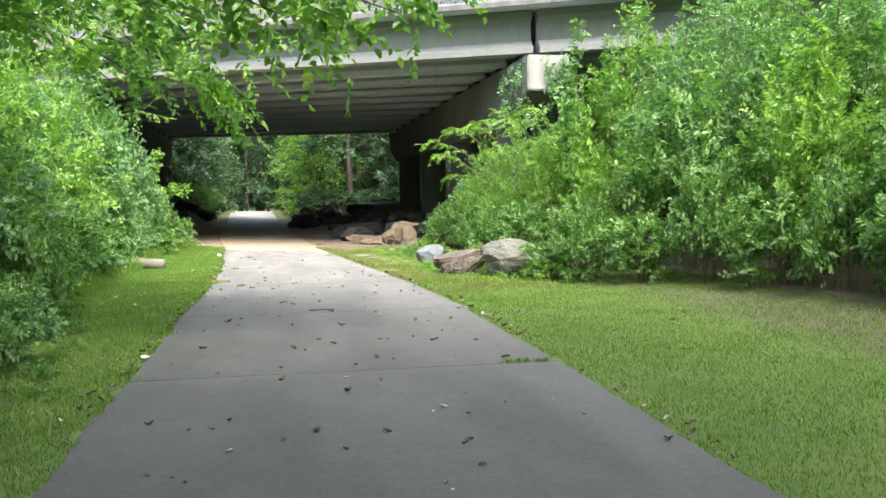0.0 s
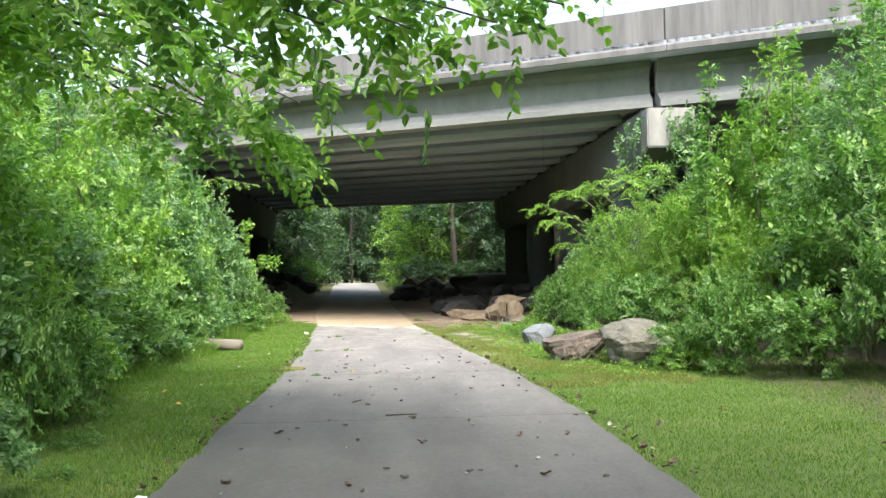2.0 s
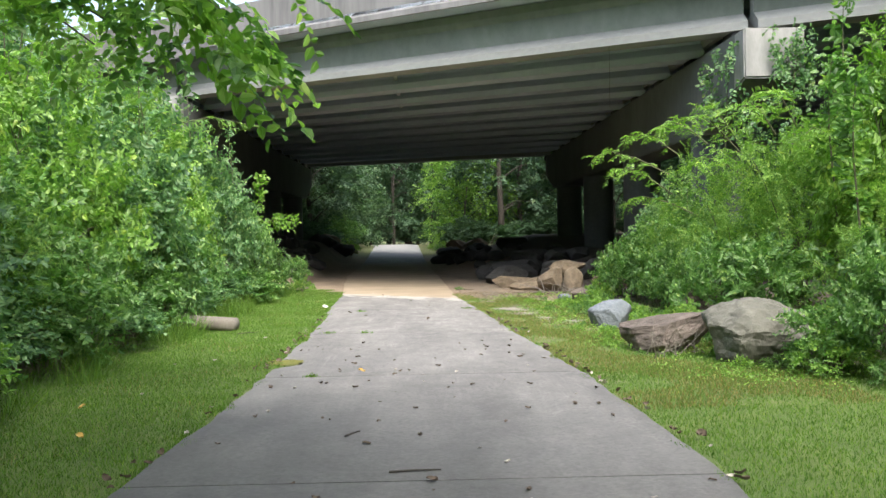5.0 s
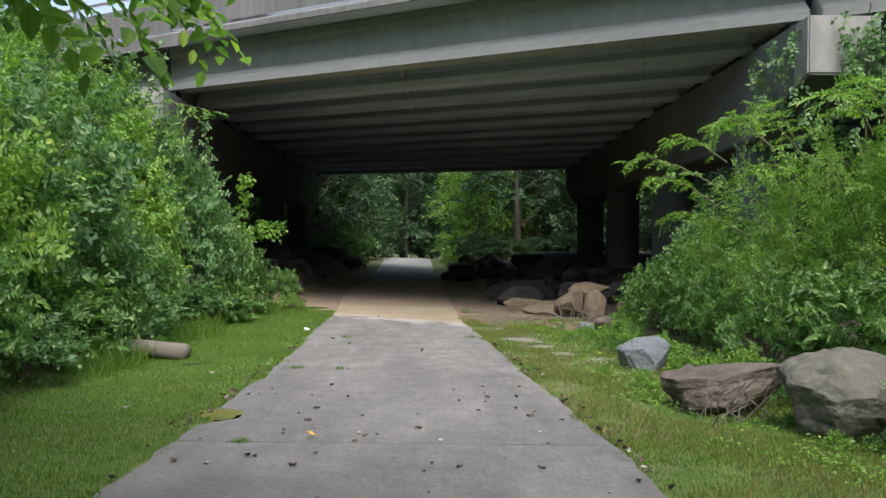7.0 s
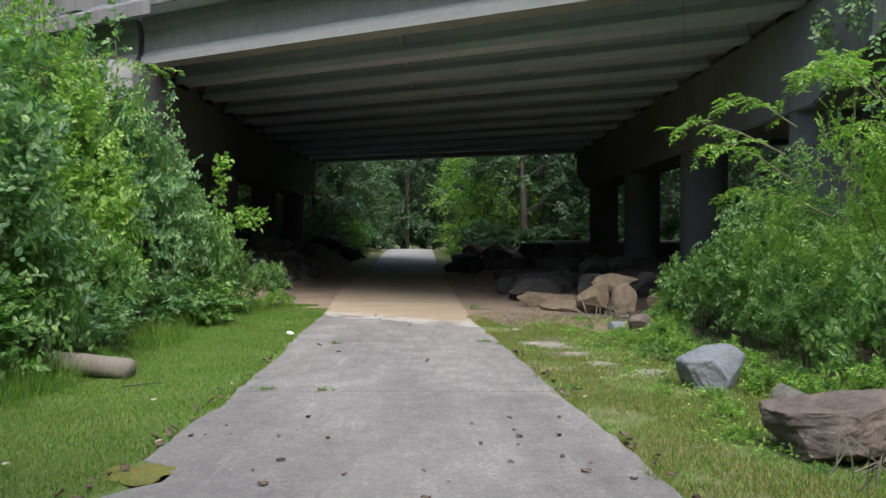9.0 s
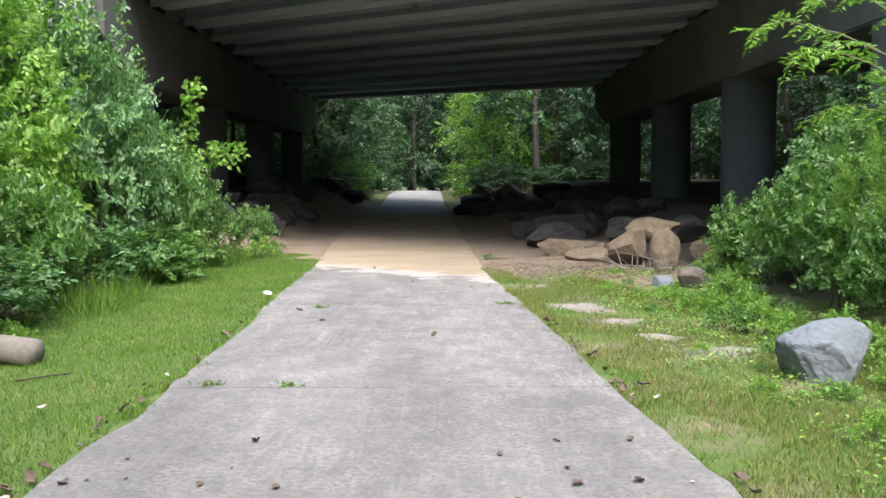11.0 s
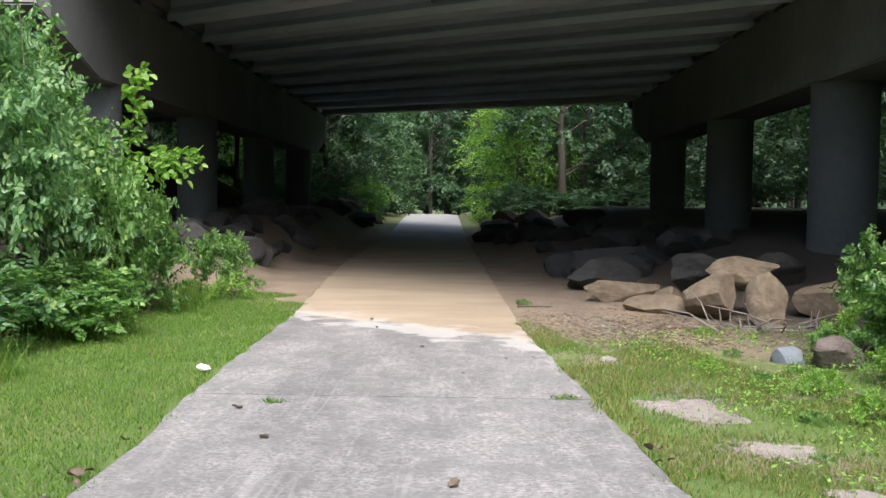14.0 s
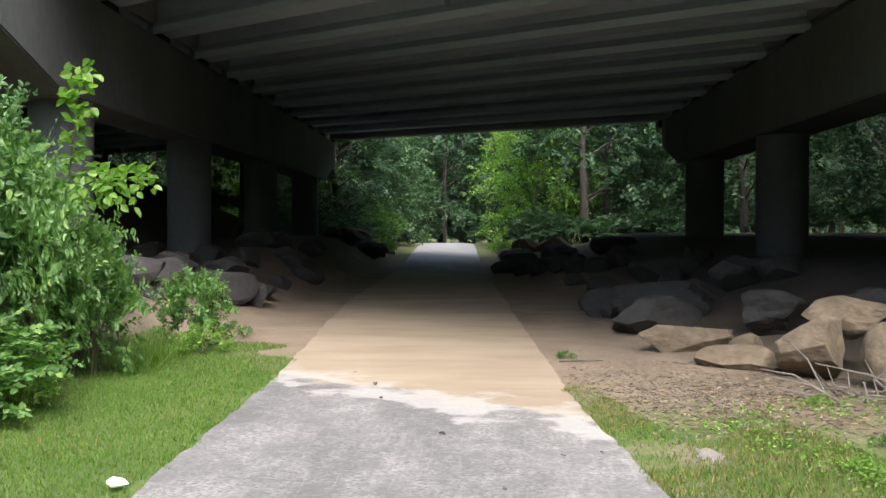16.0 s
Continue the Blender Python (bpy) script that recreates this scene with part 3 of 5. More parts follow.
def pier(xf, xb, ya, yb, top, bottom, tip, cols, diameter):
    """A cap with tapered ends between the faces xf and xb, on round columns."""
    bm = bmesh.new()
    prof = ((ya, top), (yb, top), (yb, tip), (yb - 2.6, bottom), (ya + 2.6, bottom), (ya, tip))
    ra = [bm.verts.new((xf, y, z)) for y, z in prof]
    rb = [bm.verts.new((xb, y, z)) for y, z in prof]
    k = len(prof)
    for i in range(k):
        bm.faces.new((ra[i], ra[(i + 1) % k], rb[(i + 1) % k], rb[i]))
    bm.faces.new(ra)
    bm.faces.new(rb)
    bmesh.ops.recalc_face_normals(bm, faces=bm.faces)
    bmesh.ops.bevel(bm, geom=list(bm.edges), offset=0.03, segments=2, affect="EDGES")
    # cut along the painted shade line, so the cap ends can be paler
    for y, z in ((ya, 0.62), (yb, -0.62)):
        bmesh.ops.bisect_plane(bm, geom=list(bm.verts) + list(bm.edges) + list(bm.faces), plane_co=(0, y + z, bottom), plane_no=(0, 1, 0.12 * z))
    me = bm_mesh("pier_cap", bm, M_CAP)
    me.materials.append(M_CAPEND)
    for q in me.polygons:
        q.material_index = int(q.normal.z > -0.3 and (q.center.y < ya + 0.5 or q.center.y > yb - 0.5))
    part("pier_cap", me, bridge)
    for y in cols:
        xm = (xf + xb) / 2
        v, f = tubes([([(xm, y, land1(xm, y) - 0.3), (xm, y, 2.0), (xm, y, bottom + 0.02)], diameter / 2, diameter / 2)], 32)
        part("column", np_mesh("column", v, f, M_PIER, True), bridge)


pier(7.0, 8.2, 23.5, 52.2, 5.47, 3.72, 4.5, (27.0, 34.2, 41.3, 48.5), 1.17)
pier(-7.65, -6.5, 32.6, 62.6, 5.80, 3.85, 4.75, (36.2, 43.2, 50.6, 58.2), 1.12)
pier(21.7, 22.9, 13.7, 42.4, 5.1, 3.4, 4.2, (17.0, 24.2, 31.3, 38.5), 1.17)

# ---- rocks ----


def rock_mesh(name, seed, size, material, cuts=11, rough=0.05, detail=4):
    """An angular boulder: a ball cut by planes and roughened, lying on z = 0."""
    rng = np.random.default_rng(seed)
    bm = bmesh.new()
    bmesh.ops.create_icosphere(bm, subdivisions=detail, radius=1.0)
    v = np.array([p.co for p in bm.verts])
    for _ in range(cuts):
        d = unit(rng.normal(0, 1, 3) * np.array([1, 1, 0.8]))
        h = rng.uniform(0.48, 0.80)
        over = np.maximum(v @ d - h, 0)
        v = v - over[:, None] * d * 0.985
    off = rng.uniform(0, 50, 3)
    for i, p in enumerate(v):
        q = Vector(p * 1.6 + off)
        r = noise.fractal(q, 0.7, 2.2, 6) * rough + noise.noise(q * 0.7) * rough * 1.5 - abs(noise.noise(Vector((q.x * 0.8, q.y * 0.8, q.z * 2.6)))) * rough * 0.6 + (noise.fractal(q * 5.0, 0.6, 2.1, 4) * 0.22 * rough if detail > 4 else 0.0)
        v[i] = p * (1 + r)
    v = v / np.abs(v).max(axis=0) * np.array(size) / 2
    v[:, 2] += size[2] * 0.36
    for p, c in zip(bm.verts, v):
        p.co = c
    me = bm_mesh(name, bm, material, False)
    return me


def boulder(name, me, x, y, rz, label, sink=0.0, rx=0, ry=0, group=""):
    ob = new(name, me)
    ob.matrix_world = pose(x, y, land1(x, y) - sink, rx, ry, rz)
    return tagged(ob, label, "boulder", group)


boulder("boulder", rock_mesh("boulder", 77, (1.5, 0.95, 0.66), M_BROWNROCK, 22, 0.085, 5), 3.84, 17.75, -34, "large brown layered boulder propped above a hollow", 0.0, 6, -13)
boulder("boulder", rock_mesh("boulder", 8, (1.65, 1.25, 1.25), M_GREYROCK, 10, 0.08, 5), 4.62, 16.75, 24, "large grey-green rounded boulder half hidden by weeds", 0.34)
boulder("boulder", rock_mesh("boulder", 12, (0.75, 0.6, 0.75), M_BLUEROCK, 9, 0.07, 5), 3.72, 20.6, 10, "smooth blue-grey stone under a shrub", 0.16)
boulder("boulder", rock_mesh("boulder", 14, (0.7, 0.55, 0.36), M_GREYROCK, 9, 0.10, 5), 4.05, 19.2, 40, "flat mossy grey stone in the weeds", 0.04)
boulder("boulder", rock_mesh("boulder", 15, (0.95, 0.7, 0.8), M_BROWNROCK, 9, 0.10, 5), 4.75, 19.7, 70, "brown stone behind leafy weeds", 0.04)
boulder("boulder", rock_mesh("boulder", 16, (0.42, 0.36, 0.32), M_BLUEROCK, 9, 0.04), 3.84, 26.3, 0, "blue-grey stone among low weeds", 0.12)
boulder("boulder", rock_mesh("boulder", 17, (0.6, 0.45, 0.4), M_BROWNROCK, 9, 0.05), 4.2, 26.1, 30, "brown stone among low weeds", 0.05)
RIP = "riprap under the bridge"
for sd, size, x, y, rz, rx, sk in ((29, (1.25, 0.7, 0.5), 3.2, 31.6, 6, 0, 0.04), (22, (1.0, 0.6, 0.36), 3.45, 30.1, -12, 0, 0.03), (23, (0.78, 0.72, 0.82), 4.02, 29.6, 30, 10, 0.04),
                                   (24, (1.05, 0.8, 0.6), 4.42, 29.8, -25, -14, -0.42), (25, (0.6, 0.55, 0.85), 4.52, 28.85, 12, 0, 0.06), (26, (0.6, 0.45, 0.4), 3.75, 30.9, 80, 0, 0.04), (28, (1.2, 0.9, 0.8), 5.6, 29.6, 50, 0, 0.1)):
    boulder("boulder", rock_mesh("boulder", sd, size, M_TANROCK, 13, 0.055, 5), x, y, rz, "tan angular riprap boulder on bare earth", sk, rx, 0, RIP)
# deeper boulders take the stone colour that is darkened for shade
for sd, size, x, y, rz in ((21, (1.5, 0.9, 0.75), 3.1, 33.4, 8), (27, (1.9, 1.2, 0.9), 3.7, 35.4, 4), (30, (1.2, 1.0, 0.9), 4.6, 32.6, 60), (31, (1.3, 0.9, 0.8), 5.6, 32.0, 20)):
    boulder("boulder", rock_mesh("boulder", sd, size, M_SHADEDROCK, 12, 0.09), x, y, rz, "riprap boulder under the bridge, darkened for shade", 0.08, 0, 0, RIP)
kinds = [rock_mesh("boulder", 40 + i, s, M_SHADEDROCK, 12, 0.05, 3) for i, s in enumerate(((1.1, 0.9, 0.7), (0.9, 0.8, 0.6), (1.7, 1.1, 0.9), (1.1, 0.7, 0.6), (0.7, 0.6, 0.5)))]
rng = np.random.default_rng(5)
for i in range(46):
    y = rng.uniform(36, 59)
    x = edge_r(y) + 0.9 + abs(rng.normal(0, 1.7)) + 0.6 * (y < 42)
    boulder("boulder", kinds[i % 5], float(x), float(y), rng.uniform(0, 360), "riprap boulder with the bridge's shade in its dark colour", 0.1, rng.uniform(-15, 15), 0, RIP)
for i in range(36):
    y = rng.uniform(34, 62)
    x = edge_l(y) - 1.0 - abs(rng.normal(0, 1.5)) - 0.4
    boulder("boulder", kinds[(i + 2) % 5], float(x), float(y), rng.uniform(0, 360), "riprap boulder with the bridge's shade in its dark colour", 0.12, rng.uniform(-15, 15), 0, RIP)
pale = [rock_mesh("boulder", 60 + i, s, M_TANROCK, 12, 0.05, 3) for i, s in enumerate(((1.3, 1.0, 0.8), (0.9, 0.8, 0.7), (1.6, 1.1, 0.9), (1.1, 0.7, 0.6), (0.7, 0.6, 0.5)))]
for sd, x, y in ((0, 1.9, 57.5), (2, 2.6, 59), (3, 1.6, 60.5), (1, 2.4, 62), (2, 3.6, 58), (0, -4.1, 60), (3, -4.4, 62), (1, -4.0, 63.5), (4, -4.6, 65), (2, -5.3, 61.5)):
    boulder("boulder", pale[sd], x, y, x * 57, "pale boulder beside the trail past the bridge", 0.05, 0, 0, RIP)

# ---- plants ----


def shrub(name, seed, h, r, clumps, twigs, count, leaf, wide, material, label, full=True, stems=7, droop=0.2, flat=0.5, reach=0.45, sprouts=0):
    """A multi-stemmed bush with its base at the origin."""
    rng = np.random.default_rng(seed)
    top = tagged(new(name), label, name.split("_")[-1])
    d = rng.normal(0, 1, (clumps, 3))
    d[:, 2] = np.abs(d[:, 2]) * 1.0 - 0.35 * rng.random(clumps)
    d = unit(d)
    lump = np.array([noise.noise(Vector(p * 1.8) + Vector((seed, 0, 0))) for p in d])
    rad = (0.80 + 0.38 * lump) * np.where(rng.random(clumps) < 0.72, rng.uniform(0.8, 1.05, clumps), rng.uniform(0.35, 0.8, clumps))
    c = d * rad[:, None] * np.array([r, r, 0.60 * h]) + np.array([0, 0, 0.36 * h])
    c[:, 2] = np.maximum(c[:, 2], 0.06 * h + 0.04)
    start = np.repeat(c, twigs, 0) + rng.normal(0, 0.07 * r, (clumps * twigs, 3))
    way = unit(np.repeat(d, twigs, 0) * 0.9 + rng.normal(0, 0.6, (clumps * twigs, 3)) + np.array([0, 0, 0.35]))
    lens = rng.uniform(0.6, 1.2, len(start)) * reach
    chunks = [spray(rng, start, way, lens, count, leaf, wide, droop, 0.8, full, flat, np.repeat(d, twigs, 0))]
    paths = []
    for i in range(stems):
        e = c[rng.integers(clumps)]
        p = np.array([rng.normal(0, 0.12 * r), rng.normal(0, 0.12 * r), -0.05])
        mid = p * 0.5 + e * 0.5 + np.array([0, 0, 0.12 * h]) - np.array([*(e[:2] * 0.15), 0])
        paths.append(([p, p * 0.55 + mid * 0.45 + np.array([0, 0, 0.03 * h]), mid, mid * 0.5 + e * 0.5 + np.array([0, 0, 0.02 * h]), e], 0.012 + 0.004 * h, 0.004))
    for i in range(sprouts):
        a = rng.uniform(0, 6.28)
        b = np.array([math.cos(a) * r * 0.6 * rng.random(), math.sin(a) * r * 0.6 * rng.random(), 0.75 * h])
        hh = rng.uniform(0.28, 0.42) * h
        lean = np.array([rng.normal(0, 0.1), rng.normal(0, 0.1), 1.0])
        paths.append(([b, b + lean * hh * 0.5, b + lean * hh], 0.012, 0.004))
        k = 16
        s = np.linspace(0.1, 1, k)[:, None]
        st = b + lean * hh * s
        ang = np.arange(k) * 2.4
        wy = np.stack([np.cos(ang), np.sin(ang), np.full(k, 0.35)], 1)
        chunks.append(spray(rng, st, wy, 0.28 * (1.15 - 0.7 * s[:, 0]), 7, leaf, wide, droop, 0.8, full, 0.8))
    v, f = tubes(paths, 4)
    tagged(part("branchwork", np_mesh("branchwork", v, f, M_STEM), top), kind="stuff")
    part("foliage", joined("foliage", chunks, material), top)
    return top


def place(ob, x, y, sx=1.0, sz=1.0, rz=0.0, first=[]):
    m = pose(x, y, land1(x, y) - 0.02, 0, 0, rz) @ Matrix.Diagonal((sx, sx, sz, 1))
    if ob.name in first:
        return copy_thing(ob, m)
    first.append(ob.name)
    ob.matrix_world = m
    return ob


LOW = [shrub("low_shrub", 100 + i, 1.3, 0.85, 60, 6, 9, 0.085, 0.05, mt, "low leafy green shrub at the edge of the mown verge", reach=0.3) for i, mt in enumerate((M_LEAF, M_LEAF, M_BLUE, M_LIME))]
MID = [shrub("shrub", 110 + i, 3.0, 1.4, 95, 7, 10, 0.10, 0.058, mt, "dense broad-leaved green shrub on the verge", sprouts=3) for i, mt in enumerate((M_LEAF, M_BLUE, M_LIME))]
FERN = [shrub("feathery_shrub", 120 + i, 3.0, 1.4, 70, 6, 26, 0.09, 0.024, mt, "yellow-green shrub with feathery compound leaves", full=False, droop=0.35, flat=0.9, reach=0.62) for i, mt in enumerate((M_LIME, M_LIME))]
TALL = [shrub("tall_shrub", 130 + i, 5.0, 1.9, 130, 7, 13, 0.115, 0.056, mt, "tall leafy green thicket shrub with upright shoots", full=False, stems=9, sprouts=7) for i, mt in enumerate((M_LEAF, M_LIME, M_BLUE))]
DIM = [shrub("undergrowth_shrub", 150 + i, 3.0, 1.8, 95, 6, 8, 0.17, 0.10, M_WOOD, "green undergrowth in the woods, leaves darkened for shade", full=False) for i in range(2)]
WEED = [shrub("weed_clump", 140 + i, 0.5, 0.45, 26, 5, 8, 0.06, 0.03, mt, "clump of low green weeds on the verge", stems=4, reach=0.18) for i, mt in enumerate((M_LEAF, M_LIME))]

rng = np.random.default_rng(11)


def front_left(y):
    return np.interp(y, (2, 12, 15, 27, 31), (-3.3, -3.45, -3.9, -3.8, -3.4))


# left bank
for i, y in enumerate(np.arange(3.0, 29.2, 1.15)):
    place(LOW[(0, 3, 2, 3)[i % 4] if y < 15 else i % 3], float(front_left(y)) + rng.normal(0, 0.2), float(y), rng.uniform(0.8, 1.15), rng.uniform(0.6, 1.35), rng.uniform(0, 360))
for i, y in enumerate(np.arange(1.5, 27.0, 1.75)):
    place(MID[(i * 2) % 3], -4.95 + rng.normal(0, 0.32), float(y), rng.uniform(0.85, 1.12), rng.uniform(0.8, 1.25), rng.uniform(0, 360))
for i, y in enumerate(np.arange(0.5, 29.0, 2.5)):
    place(TALL[i % 3], -7.0 + rng.normal(0, 0.3), float(y), rng.uniform(0.95, 1.15), rng.uniform(0.95, 1.12), rng.uniform(0, 360))
for i, y in enumerate(np.arange(-2, 27.0, 4.2)):
    place(TALL[(i + 1) % 3], -11 + rng.normal(0, 0.5), float(y), 1.3, rng.uniform(1.2, 1.4), rng.uniform(0, 360))
for k, x, y, sx, sz in ((TALL[1], -6.0, 26.2, 0.85, 0.95), (TALL[0], -6.6, 29.4, 0.75, 0.84), (MID[1], -5.2, 27.0, 1.0, 1.35), (MID[2], -4.9, 25.0, 1.0, 1.15), (MID[1], -4.2, 26.6, 0.7, 1.02), (MID[0], -4.6, 28.4, 0.85, 1.0), (MID[1], -5.4, 30.2, 0.8, 0.9), (LOW[0], -3.5, 29.3, 0.8, 1.1), (LOW[1], -3.9, 30.3, 0.75, 1.0), (LOW[0], -3.1, 31.6, 0.62, 0.75), (FERN[0], -4.9, 29.4, 0.55, 0.8),
                        (FERN[1], -4.9, 22.0, 0.75, 1.12), (FERN[0], -5.2, 18.0, 0.7, 1.1), (FERN[1], -3.5, 11.3, 0.6, 0.62), (FERN[0], -3.8, 13.8, 0.72, 0.8), (FERN[1], -4.2, 16.6, 0.6, 0.8), (FERN[1], -4.3, 20.0, 0.55, 0.8), (FERN[0], -4.1, 25.2, 0.5, 0.6), (LOW[1], -2.35, 4.1, 0.6, 0.75), (LOW[2], -2.3, 5.7, 0.62, 0.7), (LOW[0], -2.45, 7.1, 0.65, 0.8), (LOW[2], -2.5, 8.7, 0.62, 0.75), (LOW[1], -2.75, 10.6, 0.65, 0.85), (LOW[0], -3.0, 12.2, 0.7, 0.9), (LOW[2], -2.75, 5.0, 0.5, 0.5), (LOW[1], -2.7, 6.4, 0.5, 0.55), (LOW[2], -2.8, 8.0, 0.5, 0.5), (LOW[0], -2.9, 9.6, 0.5, 0.6)):
    place(k, x, y, sx, sz, x * 41)
# right bank
for i, (x, y, s) in enumerate(((8.0, 6.6, 1.1), (7.8, 7.9, 1), (7.7, 9.2, 1.1), (7.5, 10.5, 1), (7.3, 11.7, 1.1), (6.9, 12.9, 1), (6.1, 13.9, 0.95), (5.5, 14.9, 0.85), (5.0, 15.6, 0.62), (5.9, 16.2, 0.9), (5.3, 18.4, 1.0),
                               (5.1, 19.6, 1.0), (5.1, 21.4, 0.65), (5.25, 22.6, 0.8), (5.2, 23.8, 0.85), (5.25, 25.0, 0.9), (5.3, 26.3, 0.9), (5.3, 27.5, 0.8), (6.2, 27.0, 1))):
    place(LOW[i % 2], x, y, s, s * rng.uniform(0.85, 1.15), rng.uniform(0, 360))
for k, x, y, sx, sz in ((FERN[0], 6.5, 16.8, 1.05, 0.95), (FERN[1], 6.2, 19.4, 1.0, 1.0), (FERN[0], 6.0, 22.3, 0.85, 0.9), (FERN[1], 7.2, 21.6, 1.0, 1.0), (FERN[1], 5.75, 20.9, 0.85, 0.95), (FERN[0], 5.4, 23.5, 0.7, 0.9), (MID[0], 7.4, 14.6, 1.0, 1.1), (MID[2], 8.4, 12.2, 1.0, 1.1), (MID[0], 8.9, 9.6, 1.0, 1.0),
                        (MID[1], 9.3, 7.2, 1.0, 1.0), (MID[0], 6.0, 24.4, 0.75, 0.75), (MID[1], 6.3, 26.0, 0.7, 0.65), (MID[2], 7.3, 18.4, 1.0, 1.15)):
    place(k, x, y, sx, sz, x * 77)
for k, x, y, sx, sz in ((TALL[1], 8.2, 19.2, 0.85, 0.98), (TALL[2], 8.7, 16.6, 0.95, 1.0), (TALL[0], 9.6, 13.8, 1.0, 1.02), (TALL[2], 10.4, 10.6, 1.0, 0.98), (TALL[1], 11, 7.6, 1.0, 0.95), (TALL[2], 10.6, 18.5, 1.1, 1.1), (TALL[0], 12, 14.5, 1.2, 1.15),
                        (TALL[1], 13, 10.0, 1.2, 1.15), (TALL[0], 13, 18.5, 1.2, 1.1), (TALL[2], 10.8, 3.8, 1.0, 0.9), (TALL[0], 14.5, 5.5, 1.2, 1.1), (TALL[1], 16, 15, 1.3, 1.15), (TALL[0], 11.6, 20.0, 1.1, 1.25), (TALL[2], 14.2, 17.8, 1.2, 1.25), (TALL[1], 17.2, 15.6, 1.2, 1.25), (TALL[0], 20.2, 13.4, 1.2, 1.3), (TALL[2], 23.2, 11.2, 1.2, 1.3),
                        (TALL[0], -9.6, 33.0, 1.1, 1.1), (TALL[1], -12.4, 34.6, 1.2, 1.2), (TALL[2], -15.4, 36.8, 1.2, 1.2)):
    place(k, x, y, sx, sz, x * 53)
for i, (x, y, s) in enumerate(((3.6, 22.6, 0.6), (3.9, 23.4, 0.8), (4.2, 24.2, 1.2), (3.6, 24.8, 0.55), (4.55, 26.2, 1.1), (4.8, 27.0, 1.0), (3.7, 21.5, 0.55), (3.1, 20.2, 0.28), (5.0, 16.0, 1.2), (4.95, 15.4, 1.1), (4.6, 15.95, 0.6), (4.25, 16.15, 0.35), (3.4, 17.3, 0.3), (3.2, 18.2, 0.35), (3.55, 20.0, 0.4), (4.3, 17.0, 0.4), (4.1, 18.7, 0.9), (4.5, 18.7, 1.2), (4.8, 17.9, 1.3), (4.35, 19.3, 1.1), (5.2, 14.6, 1.1), (3.3, 18.9, 0.5), (1.62, 30.8, 0.4),
                               (4.15, 20.1, 0.7), (4.3, 20.3, 1.1), (3.5, 20.0, 0.3), (3.2, 23.9, 0.4), (3.6, 23.9, 0.6), (3.3, 25.4, 0.35), (3.9, 22.4, 0.8), (4.3, 23.2, 0.9), (4.5, 25.2, 1.0), (4.5, 26.8, 0.9), (3.0, 25.9, 0.3), (3.4, 26.6, 0.35), (4.15, 21.2, 1.0), (3.3, 20.9, 0.3), (3.05, 21.6, 0.25), (2.9, 23.0, 0.25), (-2.75, 30.9, 0.9), (-2.9, 32.6, 0.9), (-3.3, 27.8, 1), (2.75, 26.5, 0.25), (3.5, 28.0, 0.28), (-3.5, 19.8, 0.6), (-3.1, 21.9, 0.6), (4.4, 18.3, 0.9), (-4.2, 62, 1.8), (1.7, 62.5, 1.8), (1.5, 65, 1.8), (-4.6, 66, 1.8))):
    place(WEED[i % 2], x, y, s, s, rng.uniform(0, 360))
for i, (x, y, s) in enumerate(((-1.85, 4.9, 0.7), (-1.95, 6.2, 0.6), (-1.8, 7.4, 0.5), (-2.05, 8.2, 0.7), (-2.1, 9.6, 0.6), (-2.35, 10.9, 0.7), (-2.2, 3.4, 0.8))):
    place(WEED[0], x, y, s, s * 0.8, 50 * i)


def tree(name, seed, h, r, base, clumps, twigs, count, leaf, wide, material, label, trunk_r=0.2, full=False, fork=False):
    """A woodland tree: tapered trunk, limbs and a ragged crown of leaf sprays from base height up."""
    rng = np.random.default_rng(seed)
    top = tagged(new(name), label, "tree")
    sway = rng.normal(0, 0.25, (6, 2))
    spine = np.array([[*(sway[i] * (i / 5) * 1.4), h * 0.92 * i / 5 - (0.2 if i == 0 else 0)] for i in range(6)])
    paths = [(spine, trunk_r, trunk_r * 0.2)]
    if fork:
        paths.append(([spine[1] * 0.8, spine[1] + np.array([0.5, 0.2, h * 0.12]), spine[2] + np.array([1.3, 0.4, h * 0.1]), spine[3] + np.array([2.0, 0.6, h * 0.12])], trunk_r * 0.7, trunk_r * 0.2))
    c = []
    for i in range(clumps):
        t = rng.random() ** 0.8
        z = base + (h - base) * t
        rr = r * (0.45 + 0.75 * math.sin(math.pi * min(1, 0.18 + 0.8 * t))) * rng.uniform(0.45, 1.08)
        a = rng.uniform(0, 2 * math.pi)
        c.append((math.cos(a) * rr, math.sin(a) * rr, z + rng.normal(0, 0.3)))
    c = np.array(c)
    for i in range(0, clumps, 5):
        z = max(base * 0.7, c[i, 2] - rng.uniform(0.4, 1.6))
        k = np.array([np.interp(z, spine[:, 2], spine[:, 0]), np.interp(z, spine[:, 2], spine[:, 1]), z])
        mid = k * 0.5 + c[i] * 0.5 + np.array([0, 0, 0.3])
        paths.append(([k, mid, c[i]], trunk_r * 0.28, 0.01))
    out = unit(c * np.array([1, 1, 0.1]))
    start = np.repeat(c, twigs, 0) + rng.normal(0, 0.28, (clumps * twigs, 3))
    way = unit(np.repeat(out, twigs, 0) * 0.7 + rng.normal(0, 0.55, (clumps * twigs, 3)))
    v, f = tubes(paths, 7)
    part("trunk", np_mesh("trunk", v, f, M_BARK, True), top)
    part("crown", joined("crown", [spray(rng, start, way, rng.uniform(0.6, 1.3, len(start)), count, leaf, wide, 0.35, 0.8, full, 0.9)], material), top)
    return top


